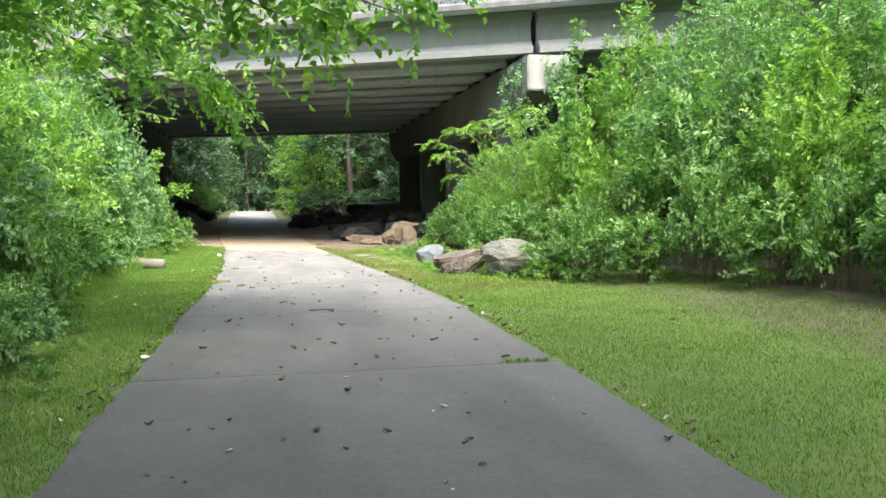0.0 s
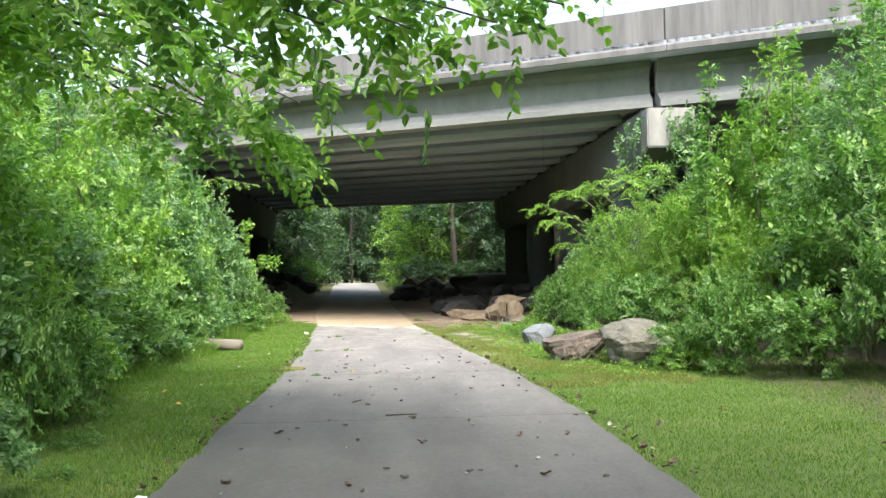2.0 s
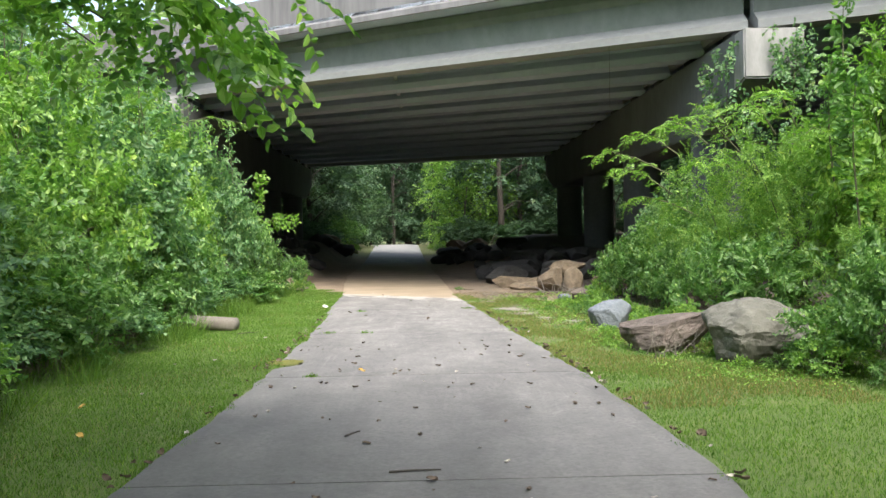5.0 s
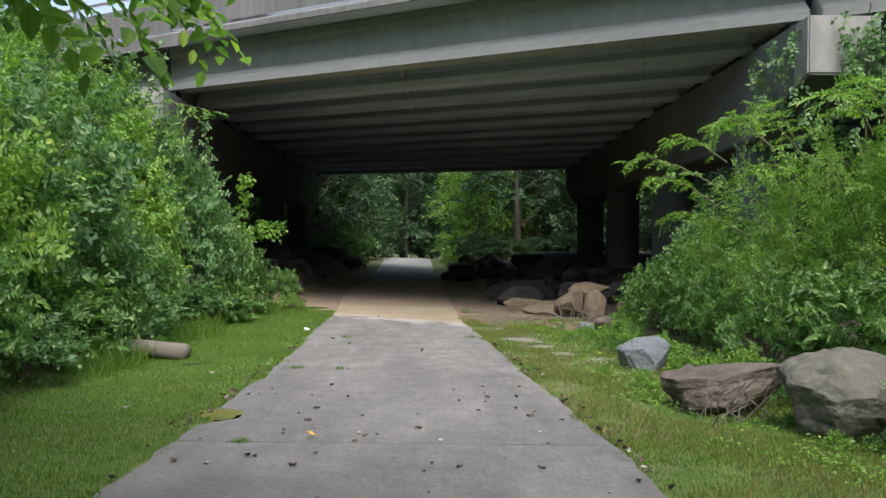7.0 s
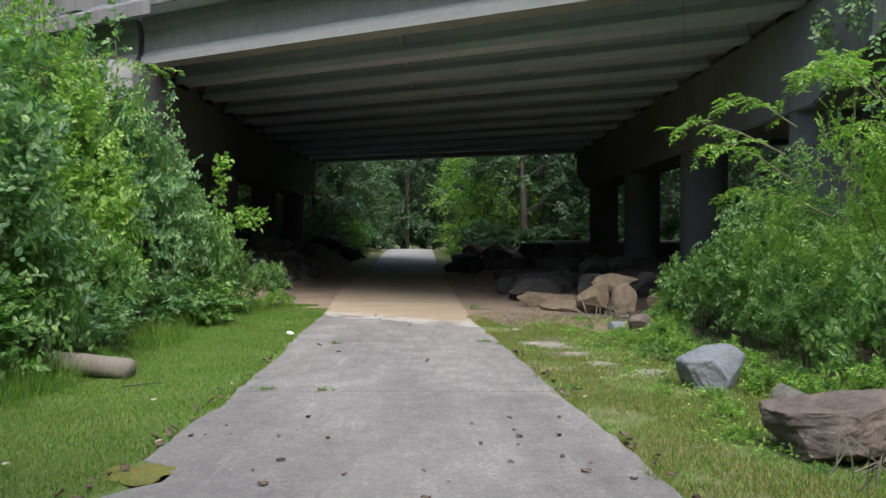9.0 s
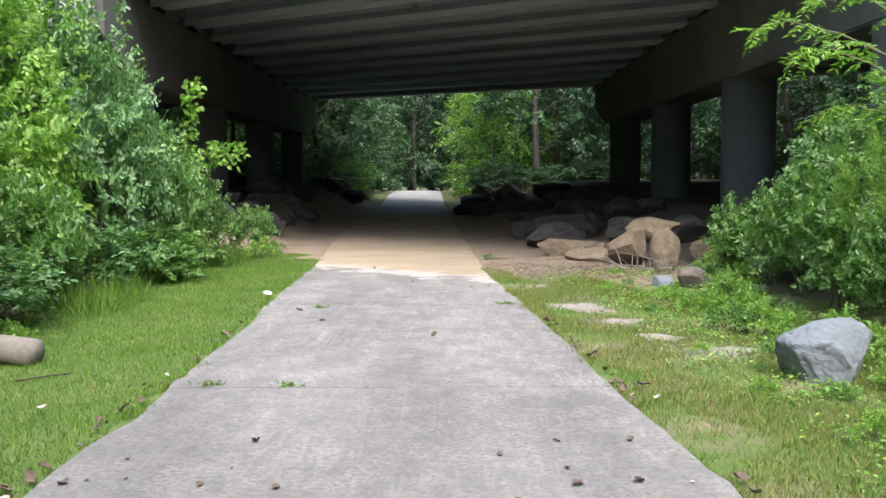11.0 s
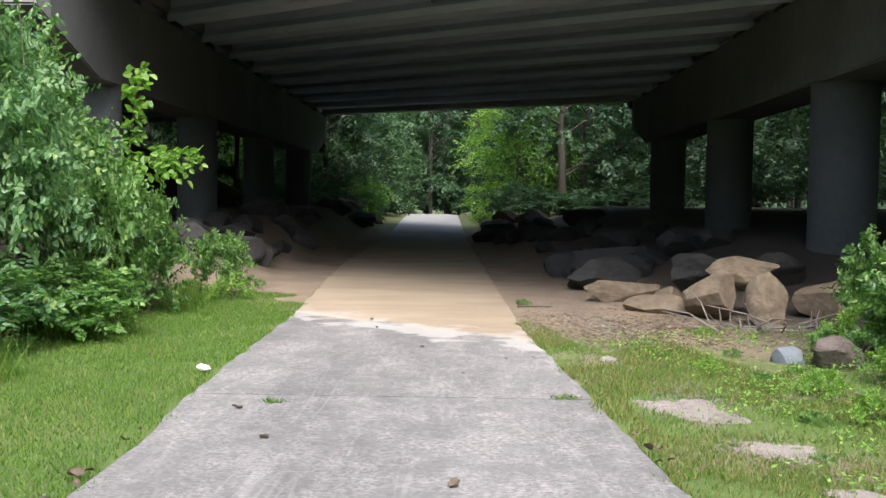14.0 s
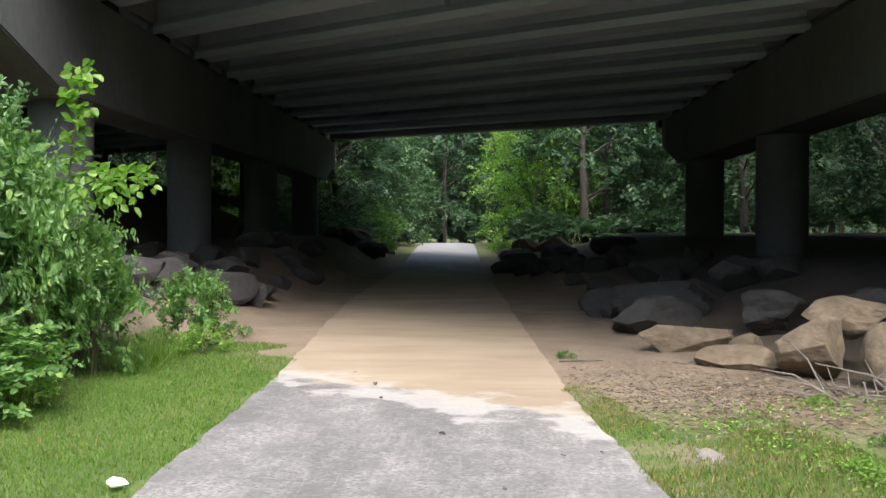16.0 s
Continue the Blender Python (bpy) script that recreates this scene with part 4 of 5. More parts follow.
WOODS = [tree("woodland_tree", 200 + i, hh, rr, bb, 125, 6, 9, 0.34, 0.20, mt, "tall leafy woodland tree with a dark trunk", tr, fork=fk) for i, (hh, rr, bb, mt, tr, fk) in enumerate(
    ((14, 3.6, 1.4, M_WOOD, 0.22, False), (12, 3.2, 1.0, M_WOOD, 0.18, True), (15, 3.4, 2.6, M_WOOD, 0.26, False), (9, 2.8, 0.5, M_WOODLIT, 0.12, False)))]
# Light from the far opening is put into these trees' pale leaf colour.
BRIGHT = [tree("young_tree", 220 + i, 9, 2.4, 0.6, 90, 5, 9, 0.26, 0.14, M_LIME, "bright green young tree at the end of the bridge", 0.09) for i in range(2)]
rng = np.random.default_rng(21)
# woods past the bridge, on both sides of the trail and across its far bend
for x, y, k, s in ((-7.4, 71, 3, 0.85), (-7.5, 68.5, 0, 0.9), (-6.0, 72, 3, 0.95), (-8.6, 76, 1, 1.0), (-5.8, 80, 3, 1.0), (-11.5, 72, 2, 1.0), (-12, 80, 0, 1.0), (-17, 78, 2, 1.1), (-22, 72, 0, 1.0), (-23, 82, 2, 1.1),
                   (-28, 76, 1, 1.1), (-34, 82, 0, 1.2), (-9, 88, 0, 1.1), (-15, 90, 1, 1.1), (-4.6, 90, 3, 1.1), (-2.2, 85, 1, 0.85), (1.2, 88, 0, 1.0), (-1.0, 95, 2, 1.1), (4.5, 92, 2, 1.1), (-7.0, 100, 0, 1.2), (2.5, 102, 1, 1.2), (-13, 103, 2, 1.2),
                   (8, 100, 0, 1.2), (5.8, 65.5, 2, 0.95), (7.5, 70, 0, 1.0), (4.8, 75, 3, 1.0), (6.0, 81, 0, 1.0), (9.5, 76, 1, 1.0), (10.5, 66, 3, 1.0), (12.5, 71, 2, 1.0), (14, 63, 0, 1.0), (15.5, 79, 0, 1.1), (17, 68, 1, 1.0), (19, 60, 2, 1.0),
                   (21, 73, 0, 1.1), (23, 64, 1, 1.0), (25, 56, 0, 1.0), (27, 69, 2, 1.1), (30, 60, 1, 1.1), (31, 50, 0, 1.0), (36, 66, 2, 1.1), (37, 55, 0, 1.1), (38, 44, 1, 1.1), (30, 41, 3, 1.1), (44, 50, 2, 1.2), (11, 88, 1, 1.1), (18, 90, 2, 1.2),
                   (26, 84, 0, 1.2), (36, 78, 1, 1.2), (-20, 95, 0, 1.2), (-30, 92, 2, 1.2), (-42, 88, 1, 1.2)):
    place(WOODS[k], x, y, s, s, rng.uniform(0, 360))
for i in range(34):
    place(WOODS[i % 3], -48 + 3.1 * i + rng.normal(0, 1.0), 108 + rng.normal(0, 3), 1.2, 1.35, rng.uniform(0, 360))
# the last two are added to brighten the gaps past the left pier
for x, y, s, k in ((3.3, 67.5, 0.9, 0), (4.6, 70, 1.0, 1), (2.8, 73, 0.85, 0), (3.4, 79, 0.95, 1), (-17.2, 77, 0.9, 1), (-14.6, 75, 0.85, 0)):
    place(BRIGHT[k], x, y, s, s, x * 91)
for i, (x, y) in enumerate(((-5, 67), (-6.2, 69), (-5.4, 72), (-5.6, 75), (-6.5, 64), (-7.5, 66), (-9, 65), (3.4, 64.5), (5.0, 63.5), (7, 64), (9, 63), (2.8, 71), (2.2, 76), (2.4, 82), (11.5, 62), (14, 60), (-6, 84), (-2, 90), (1, 93), (17, 57), (20, 55), (4, 86), (-11, 68), (-14, 67), (23, 52), (26, 48), (29, 46))):
    place((MID[0], DIM[0], DIM[1])[i % 3] if -7 < x < 3 else DIM[i % 2], x, y, rng.uniform(0.9, 1.2), rng.uniform(0.6, 0.95), rng.uniform(0, 360))
# woods beside and behind the start of the walk
for x, y, k, s in ((-12, 6, 2, 0.75), (-15, 14, 0, 0.8), (-14, -4, 1, 0.9), (-6, -10, 0, 0.9), (1, -16, 2, 1.0), (5, -20, 1, 0.9), (25, -9, 0, 0.9), (19, 6, 2, 0.9), (21, 14, 0, 0.85), (-22, 2, 2, 1.0), (26, -2, 1, 1.0), (17.5, 10.5, 1, 0.8), (24, 8.5, 0, 0.9), (30, 5, 2, 1.0), (36, 1, 1, 1.0), (-14, 32.5, 0, 0.85), (-18, 35, 1, 0.95), (-23, 38, 3, 1.1), (-28, 42, 0, 1.0), (-34, 46, 2, 1.0),
                   (12, 59.5, 0, 0.9), (16.5, 55.5, 1, 0.9), (21.5, 51.5, 0, 0.95), (27, 47, 1, 1.0), (33, 42.5, 0, 1.0), (-21, 84, 3, 1.0), (-12, 66, 0, 0.8)):
    place(WOODS[k], x, y, s, s, rng.uniform(0, 360))

# Trees out of view, added so their crowns shade the first metres of trail.
CANOPY = tree("canopy_tree", 240, 12, 4.6, 5.4, 150, 6, 9, 0.24, 0.14, M_LEAF, "unseen tall tree with a wide crown that shades the trail", 0.24)
for x, y, s in ((-5.8, 0.4, 1.1), (4.5, -0.6, 1.05), (3.5, -11.0, 1.1), (-5.0, -3.0, 1.05), (0.8, -7.5, 1.1), (-6.2, -10, 1.0)):
    place(CANOPY, x, y, s, s, x * 37)

# ---- tree whose limbs hang over the trail ----
over = tagged(new("overhanging_tree"), "leafy tree leaning over the trail with drooping branches", "tree")
rng = np.random.default_rng(31)
root = np.array([-6.4, 10.2, 0.0])
trunk = [root - np.array([0, 0, 0.2]), root + np.array([0.2, 0.1, 2.0]), root + np.array([0.6, 0.3, 4.2]), root + np.array([1.2, 0.6, 7.0])]
limb_ends = ((-1.2, 14.9, 3.5), (-1.9, 15.0, 3.45), (-2.5, 15.2, 3.5), (-1.6, 14.6, 3.75), (1.9, 9.2, 3.6), (1.35, 9.0, 3.4), (0.7, 8.8, 3.3), (0.1, 9.1, 3.4), (-0.6, 8.9, 3.5), (1.0, 9.7, 3.9), (2.6, 11.0, 4.35), (1.2, 11.6, 4.2), (0.1, 12.2, 3.55), (-0.6, 14.6, 3.9), (-1.6, 11.2, 4.0), (-1.4, 13.2, 4.3), (-2.6, 10.4, 3.7), (-2.8, 12.8, 4.2), (-3.6, 9.0, 3.4), (-3.4, 11.6, 3.4), (2.0, 9.8, 4.7), (0.4, 10.4, 4.6), (-3.0, 15.2, 4.4), (-1.0, 9.4, 4.5), (-4.4, 13.8, 4.0))
paths, starts, ways = [(trunk, 0.16, 0.06)], [], []
for ex, ey, ez in limb_ends:
    e = np.array([ex, ey, ez])
    b = root + np.array([0.5, 0.3, 3.9 + rng.uniform(-0.6, 0.9)])
    k1, k2 = b * 0.62 + e * 0.38 + np.array([0, 0, 0.55]), b * 0.28 + e * 0.72 + np.array([0, 0, 0.45])
    limb = [b, k1, k2, e]
    paths.append((limb, 0.04, 0.008))
    for j in range(38):
        s = rng.uniform(0.30, 1.0)
        q = k1 * (1 - s) + k2 * s if s < 0.5 else k2 * (2 - 2 * s) + e * (2 * s - 1)
        starts.append(q + rng.normal(0, 0.22, 3))
        ways.append(np.array([rng.normal(0.25, 0.5), rng.normal(0, 0.55), rng.normal(-0.15, 0.3)]))
tip = np.array([-0.16, 12.38, 2.6])
for j in range(26):
    s = rng.random()
    starts.append(np.array([-1.5, 12.4, 3.7]) * (1 - s) + (tip + np.array([-0.25, 0, 0.12])) * s + rng.normal(0, 0.09, 3))
    ways.append(np.array([0.7, rng.normal(0, 0.5), rng.normal(-0.45, 0.2)]))
paths.append(([np.array([-2.6, 12.6, 4.2]), np.array([-1.5, 12.4, 3.8]), np.array([-0.6, 12.4, 3.1])], 0.015, 0.004))
for j in range(20):
    s = rng.random()
    starts.append(np.array([-1.8, 14.6, 4.1]) * (1 - s) + np.array([-0.75, 14.67, 3.3]) * s + rng.normal(0, 0.1, 3))
    ways.append(np.array([0.6, rng.normal(0, 0.5), rng.normal(-0.4, 0.2)]))
starts, ways = np.array(starts), np.array(ways)
v, f = tubes(paths, 6)
part("trunk", np_mesh("trunk", v, f, M_BARK, True), over)
pick = rng.random(len(starts)) < 0.65
for sel, mt in ((pick, M_LIME), (~pick, M_LEAF)):
    part("foliage", joined("foliage", [spray(rng, starts[sel], ways[sel], rng.uniform(0.3, 0.6, int(sel.sum())), 12, 0.13, 0.078, 0.4, 0.85, True, 0.9)], mt), over)

# ---- single shoots that stand out from the thicket ----


def shoot(pts, r0, n, leaf, wide, lens, material, label, name="shoot", count=5, seed=1, thin=False):
    rng = np.random.default_rng(seed)
    top = tagged(new(name), label, "plant")
    pts = np.array(pts, float)
    v, f = tubes([(pts, r0, 0.003)], 5)
    part("stem", np_mesh("stem", v, f, M_STEM), top)
    s = np.linspace(0.15, 1, n)
    u = np.linspace(0, 1, len(pts))
    st = np.stack([np.interp(s, u, pts[:, i]) for i in range(3)], 1)
    along = unit(np.gradient(st, axis=0))
    flat = unit(np.cross(along, rng.normal(0, 1, (n, 3)) * (0.25 if thin else 1.0) + np.array([0, 0, 1.0 if thin else 0.0])))
    wy = flat * np.where(np.arange(n) % 2 == 0, 1, -1)[:, None] + along * 0.4
    part("foliage", joined("foliage", [spray(rng, st, wy, lens, count, leaf, wide, 0.3, 0.8, not thin, 1.4 if thin else 0.6)], material), top)
    return top


shoot([(-3.75, 29.4, 0.7), (-3.7, 29.4, 1.8), (-3.6, 29.35, 2.6), (-3.5, 29.3, 3.2)], 0.015, 64, 0.125, 0.10, 0.17, M_LIME, "slender upright leafy shoot above the bushes", "sapling", 3, 2)
shoot([(-3.7, 29.2, 1.6), (-3.3, 28.9, 1.95), (-2.9, 28.6, 2.05), (-2.55, 28.45, 1.95)], 0.012, 40, 0.11, 0.08, 0.24, M_LIME, "yellow-green leafy side shoot above the bushes", "sapling", 4, 3)
shoot([(-4.6, 22.1, 3.1), (-3.8, 22.0, 3.55), (-3.0, 22.0, 3.7), (-2.35, 21.95, 3.55)], 0.012, 18, 0.085, 0.02, 0.34, M_LIME, "feathery branch reaching out over the verge", "branch", 18, 4, True)
for k, (a, b) in enumerate((((5.3, 22.8, 2.6), (4.0, 23.3, 3.0)), ((5.2, 22.2, 2.2), (4.2, 22.6, 2.65)), ((5.6, 23.2, 3.0), (4.7, 23.5, 3.35)), ((5.2, 20.2, 2.9), (4.5, 20.4, 3.2)), ((5.4, 18.0, 2.8), (4.8, 17.6, 3.1)), ((6.2, 21.6, 2.9), (5.2, 21.2, 3.45)), ((6.0, 20.8, 2.4), (5.0, 20.3, 2.6)), ((6.3, 19.4, 3.0), (5.6, 18.8, 3.5)), ((5.8, 22.6, 1.8), (4.5, 22.9, 2.1)), ((6.4, 18.2, 2.6), (5.5, 17.4, 2.7)), ((6.6, 22.8, 3.2), (5.9, 22.6, 3.8)))):
    a, b = np.array(a), np.array(b)
    shoot([a, a * 0.6 + b * 0.4 + np.array([0, 0, 0.15]), a * 0.25 + b * 0.75 + np.array([0, 0, 0.17]), b], 0.014, 16, 0.09, 0.026, 0.36, M_LIME, "feathery mimosa branch with drooping leaflets", "branch", 20, 10 + k, True)
for k, (x, y, z0, z1) in enumerate(((6.84, 19.1, 3.6, 5.45), (7.5, 17.0, 3.6, 5.4), (8.0, 15.4, 3.5, 5.6), (8.6, 14.2, 3.5, 5.1), (7.2, 18.0, 3.6, 4.9), (9.2, 12.4, 3.6, 5.0), (6.3, 18.4, 2.9, 3.9), (5.9, 16.9, 2.4, 3.4))):
    shoot([(x + 0.1, y, z0 - 1.2), (x, y, z0), (x, y, (z0 + z1) / 2), (x + 0.05, y, z1)], 0.016, 44, 0.13, 0.075, 0.22, M_LEAF, "tall upright leafy shoot above the thicket", "sapling", 5, 30 + k)

rng = np.random.default_rng(37)
for k in range(44):
    left = k < 26
    y = rng.uniform(5, 28) if left else rng.uniform(9, 25)
    z = rng.uniform(0.9, 3.3)
    x = -3.35 - 0.42 * z + rng.normal(0, 0.15) if left else np.interp(y, (9, 13, 16, 19, 25), (7.6, 7.0, 5.9, 5.4, 5.2)) + 0.4 * z - 0.2
    s = 1 if left else -1
    L = rng.uniform(0.5, 1.0)
    a = np.array([x - 0.4 * s, y, z - 0.3])
    d = np.array([s * rng.uniform(0.4, 0.9), rng.normal(0, 0.4), rng.uniform(0.1, 0.9)]) * L
    shoot([a, a + d * 0.4 + np.array([0, 0, 0.1]), a + d * 0.75 + np.array([0, 0, 0.1]), a + d], 0.01, 16, rng.uniform(0.08, 0.12), rng.uniform(0.04, 0.07), 0.22, (M_LIME, M_LEAF, M_BLUE)[k % 3], "leafy shoot arching out of the thicket", "sapling", 5, 400 + k)

# ivy on the end of the pier cap
ivy = tagged(new("ivy"), "ivy climbing over the concrete pier cap", "vine")
rng = np.random.default_rng(41)
st = np.concatenate([np.stack([rng.uniform(7.5, 8.3, 90), rng.uniform(23.25, 23.46, 90), rng.uniform(4.2, 5.6, 90)], 1), np.stack([rng.uniform(6.75, 6.98, 60), rng.uniform(23.6, 25.6, 60), rng.uniform(4.0, 5.3, 60)], 1),
                     np.stack([rng.uniform(7.0, 8.2, 40), rng.uniform(23.2, 25.6, 40), rng.uniform(3.3, 4.3, 40)], 1)])
wy = np.stack([rng.normal(-0.1, 0.4, len(st)), rng.normal(-0.3, 0.3, len(st)), rng.normal(-0.5, 0.3, len(st))], 1)
part("foliage", joined("foliage", [spray(rng, st, wy, 0.3, 7, 0.10, 0.075, 0.3, 0.8, True, 0.4)], M_BLUE), ivy)
v, f = tubes([([(7.9, 23.4, 2.5), (7.9, 23.35, 4.2), (8.0, 23.42, 5.45)], 0.02, 0.008), ([(6.95, 24.6, 2.4), (6.95, 24.4, 4.0), (6.95, 24.2, 5.0)], 0.018, 0.006)], 5)
part("stem", np_mesh("stem", v, f, M_STEM), ivy)
# dead vine strand hanging from the outer girder
v, f = tubes([([(5.0, 26.55, 5.80), (5.005, 26.54, 5.2), (4.995, 26.54, 4.7), (5.0, 26.53, 4.3)], 0.003, 0.002)], 5)
tagged(new("hanging_vine", np_mesh("hanging_vine", v, f, M_BARK)), "thin dead vine hanging from the bridge girder", "vine")

# ---- fallen wood ----


def log_mesh(name, pts, r0, r1, seed):
    v, f = tubes([(pts, r0, r1)], 14)
    for i in range(len(v)):
        v[i] += np.array(noise.noise_vector(Vector(v[i] * 5 + seed))) * 0.02
    k = len(pts) * 14
    bm = bmesh.new()
    vs = [bm.verts.new(p) for p in v]
    for q in f:
        bm.faces.new([vs[i] for i in q])
    bm.faces.new(vs[:14][::-1])
    bm.faces.new(vs[k - 14:k])
    bmesh.ops.recalc_face_normals(bm, faces=bm.faces)
    return bm_mesh(name, bm, M_DEADWOOD, True)


tagged(new("log", log_mesh("log", [(-3.5, 21.5, 0.12), (-3.15, 21.35, 0.13), (-2.8, 21.22, 0.13), (-2.45, 21.1, 0.12)], 0.12, 0.11, 3)), "short weathered log lying at the edge of the lawn", "log")
rng = np.random.default_rng(51)
for i in range(30):
    a = np.array([4.15 + rng.normal(0, 0.3), 28.3 + rng.normal(0, 0.25), land1(4.2, 28.5) + 0.04])
    d = np.array([rng.normal(0.1, 0.5), rng.normal(0, 0.3), abs(rng.normal(0.14, 0.12))])
    v, f = tubes([([a, a + d * 0.5 + rng.normal(0, 0.04, 3), a + d + rng.normal(0, 0.05, 3)], 0.012, 0.005)], 5)
    tagged(new("dead_branch", np_mesh("dead_branch", v, f, M_DEADWOOD)), "bare dead branch tangled in front of the boulders", "branch", "brushwood by the boulders")
for i in range(22):
    a = np.array([3.85 + rng.normal(0, 0.22), 17.15 + rng.normal(0, 0.15), 0.03])
    d = np.array([rng.normal(0.0, 0.3), rng.normal(-0.1, 0.2), abs(rng.normal(0.3, 0.15))])
    v, f = tubes([([a, a + d * 0.5 + rng.normal(0, 0.03, 3), a + d], 0.007, 0.003)], 5)
    tagged(new("dead_branch", np_mesh("dead_branch", v, f, M_DEADWOOD)), "thin dry twig against the brown boulder", "branch", "twigs by the boulder")
for x, y, a, L in ((0.65, 12.08, 5, 0.34), (0.15, 13.2, 60, 0.2), (-2.15, 20.6, 40, 0.4), (1.75, 30.4, 8, 0.5)):
    c, s = math.cos(radians(a)) * L / 2, math.sin(radians(a)) * L / 2
    v, f = tubes([([(x - c, y - s, 0.028), (x, y + 0.01, 0.03), (x + c, y + s, 0.028)], 0.009, 0.005)], 5)
    tagged(new("stick", np_mesh("stick", v, f, M_BARK)), "small dark stick lying on the trail", "stick", "sticks on the trail")

# ---- litter on the trail and the lawn ----


def curled(name, seed, size, material):
    rng = np.random.default_rng(seed)
    u, w = np.linspace(0, 1, 7), np.linspace(-1, 1, 5)
    vs = []
    for a in u:
        for b in w:
            half = 0.36 * size * math.sin(math.pi * min(0.98, a * 0.9 + 0.06)) ** 0.8
            vs.append((size * (a - 0.5), half * b, 0.25 * size * abs(b) ** 1.6 * (0.5 + 0.5 * rng.random()) + 0.10 * size * math.sin(a * 5 + seed)))
    k = np.arange(35).reshape(7, 5)
    f = np.stack([k[:-1, :-1], k[:-1, 1:], k[1:, 1:], k[1:, :-1]], -1).reshape(-1, 4)
    v = np.array(vs)
    v[:, 2] -= v[:, 2].min() - 0.002
    return np_mesh(name, v, f, material, True)


LITTER = [curled("fallen_leaf", 1, 0.09, M_DEADLEAF), curled("fallen_leaf", 2, 0.07, M_DEADLEAF), curled("fallen_leaf", 3, 0.06, M_PALELEAF), curled("fallen_leaf", 4, 0.085, M_DEADLEAF), curled("fallen_leaf", 5, 0.055, M_DEADLEAF)]
rng = np.random.default_rng(61)
for i in range(170):
    y = float(rng.uniform(3.2, 19.0)) if i < 160 else float(rng.uniform(21.5, 30))
    x = float(rng.uniform(edge_l(y) + 0.1, edge_r(y) - 0.1))
    ob = new("fallen_leaf", LITTER[i % 5])
    ob.matrix_world = pose(x, y, 0.02, rng.uniform(-12, 12), rng.uniform(-12, 12), rng.uniform(0, 360)) @ Matrix.Diagonal((*([rng.uniform(0.4, 0.95)] * 3), 1))
    tagged(ob, "curled dry leaf fallen on the concrete trail" if i % 5 != 2 else "pale dry leaf fallen on the concrete trail", "leaf", "leaves fallen on the trail")
for i in range(150):
    y = float(rng.uniform(3.5, 24))
    left = rng.random() < 0.5
    x = float(edge_l(y) - abs(rng.normal(0, 0.10))) if left else float(edge_r(y) + abs(rng.normal(0, 0.09)))
    ob = new("fallen_leaf", LITTER[i % 5])
    ob.matrix_world = pose(x, y, 0.02 + 0.02 * rng.random(), rng.uniform(-30, 30), rng.uniform(-30, 30), rng.uniform(0, 360)) @ Matrix.Diagonal((*([rng.uniform(0.6, 1.1)] * 3), 1))
    tagged(ob, "curled brown leaf along the edge of the trail", "leaf", "leaves along the trail's edge")
GOLD = curled("fallen_leaf", 7, 0.075, M_YELLOWLEAF)
for x, y, me in ((-2.4, 14.4, GOLD), (-2.05, 15.0, LITTER[2]), (-1.9, 17.3, LITTER[2]), (-2.3, 17.0, LITTER[2]), (3.1, 10.9, LITTER[0]), (4.0, 11.6, GOLD), (4.6, 9.6, LITTER[3]), (-1.7, 19.6, LITTER[2]), (-1.95, 13.2, GOLD), (0.0, 16.2, GOLD)):
    ob = new("fallen_leaf", me)
    ob.matrix_world = pose(x, y, land1(x, y) + 0.045, 10, 5, x * 200)
    tagged(ob, "yellowing leaf fallen on the lawn" if me is GOLD else "pale leaf fallen on the lawn", "leaf", "leaves on the lawn")
ob = new("crumpled_paper", rock_mesh("crumpled_paper", 71, (0.15, 0.10, 0.07), M_PAPER, 14, 0.15, 3))
ob.matrix_world = pose(-1.47, 25.33, 0.035, 0, 0, 20)
tagged(ob, "crumpled white paper litter at the grass edge", "litter")
ob = new("paper_scrap", rock_mesh("paper_scrap", 72, (0.10, 0.06, 0.03), M_PAPER, 14, 0.15, 3))
ob.matrix_world = pose(-1.22, 8.78, 0.03, 0, 0, 50)
tagged(ob, "small white scrap at the edge of the trail", "litter")


def patch_mesh(name, seed, rx, ry, high, material):
    """A thin mound with a lobed, ragged outline."""
    vs = [(0, 0, high)]
    for j in range(1, 8):
        for i in range(48):
            a = 2 * math.pi * i / 48
            c, d = math.cos(a), math.sin(a)
            r = j / 7 * (1.0 + 0.75 * noise.noise((c * 1.4, d * 1.4, seed)) + 0.35 * noise.noise((c * 5, d * 5, seed + 4)))
            vs.append((c * r * rx, d * r * ry, high - 1.2 * high * (j / 7) ** 4 + high * noise.noise((c * r * 6, d * r * 6, seed)) * (1 - (j / 7) ** 3)))
    bm = bmesh.new()
    bv = [bm.verts.new(q) for q in vs]
    for i in range(48):
        k = (i + 1) % 48
        bm.faces.new((bv[0], bv[1 + i], bv[1 + k]))
        for j in range(1, 7):
            bm.faces.new((bv[1 + (j - 1) * 48 + i], bv[1 + j * 48 + i], bv[1 + j * 48 + k], bv[1 + (j - 1) * 48 + k]))
    bmesh.ops.recalc_face_normals(bm, faces=bm.faces)
    return bm_mesh(name, bm, material, True)


# moss creeping over the edge of a slab
ob = new("moss_patch", patch_mesh("moss_patch", 3, 0.25, 0.22, 0.010, M_MOSS))
ob.matrix_world = pose(-1.02, 17.25, 0.019)
tagged(ob, "yellow-brown moss creeping over the edge of the trail", "moss")
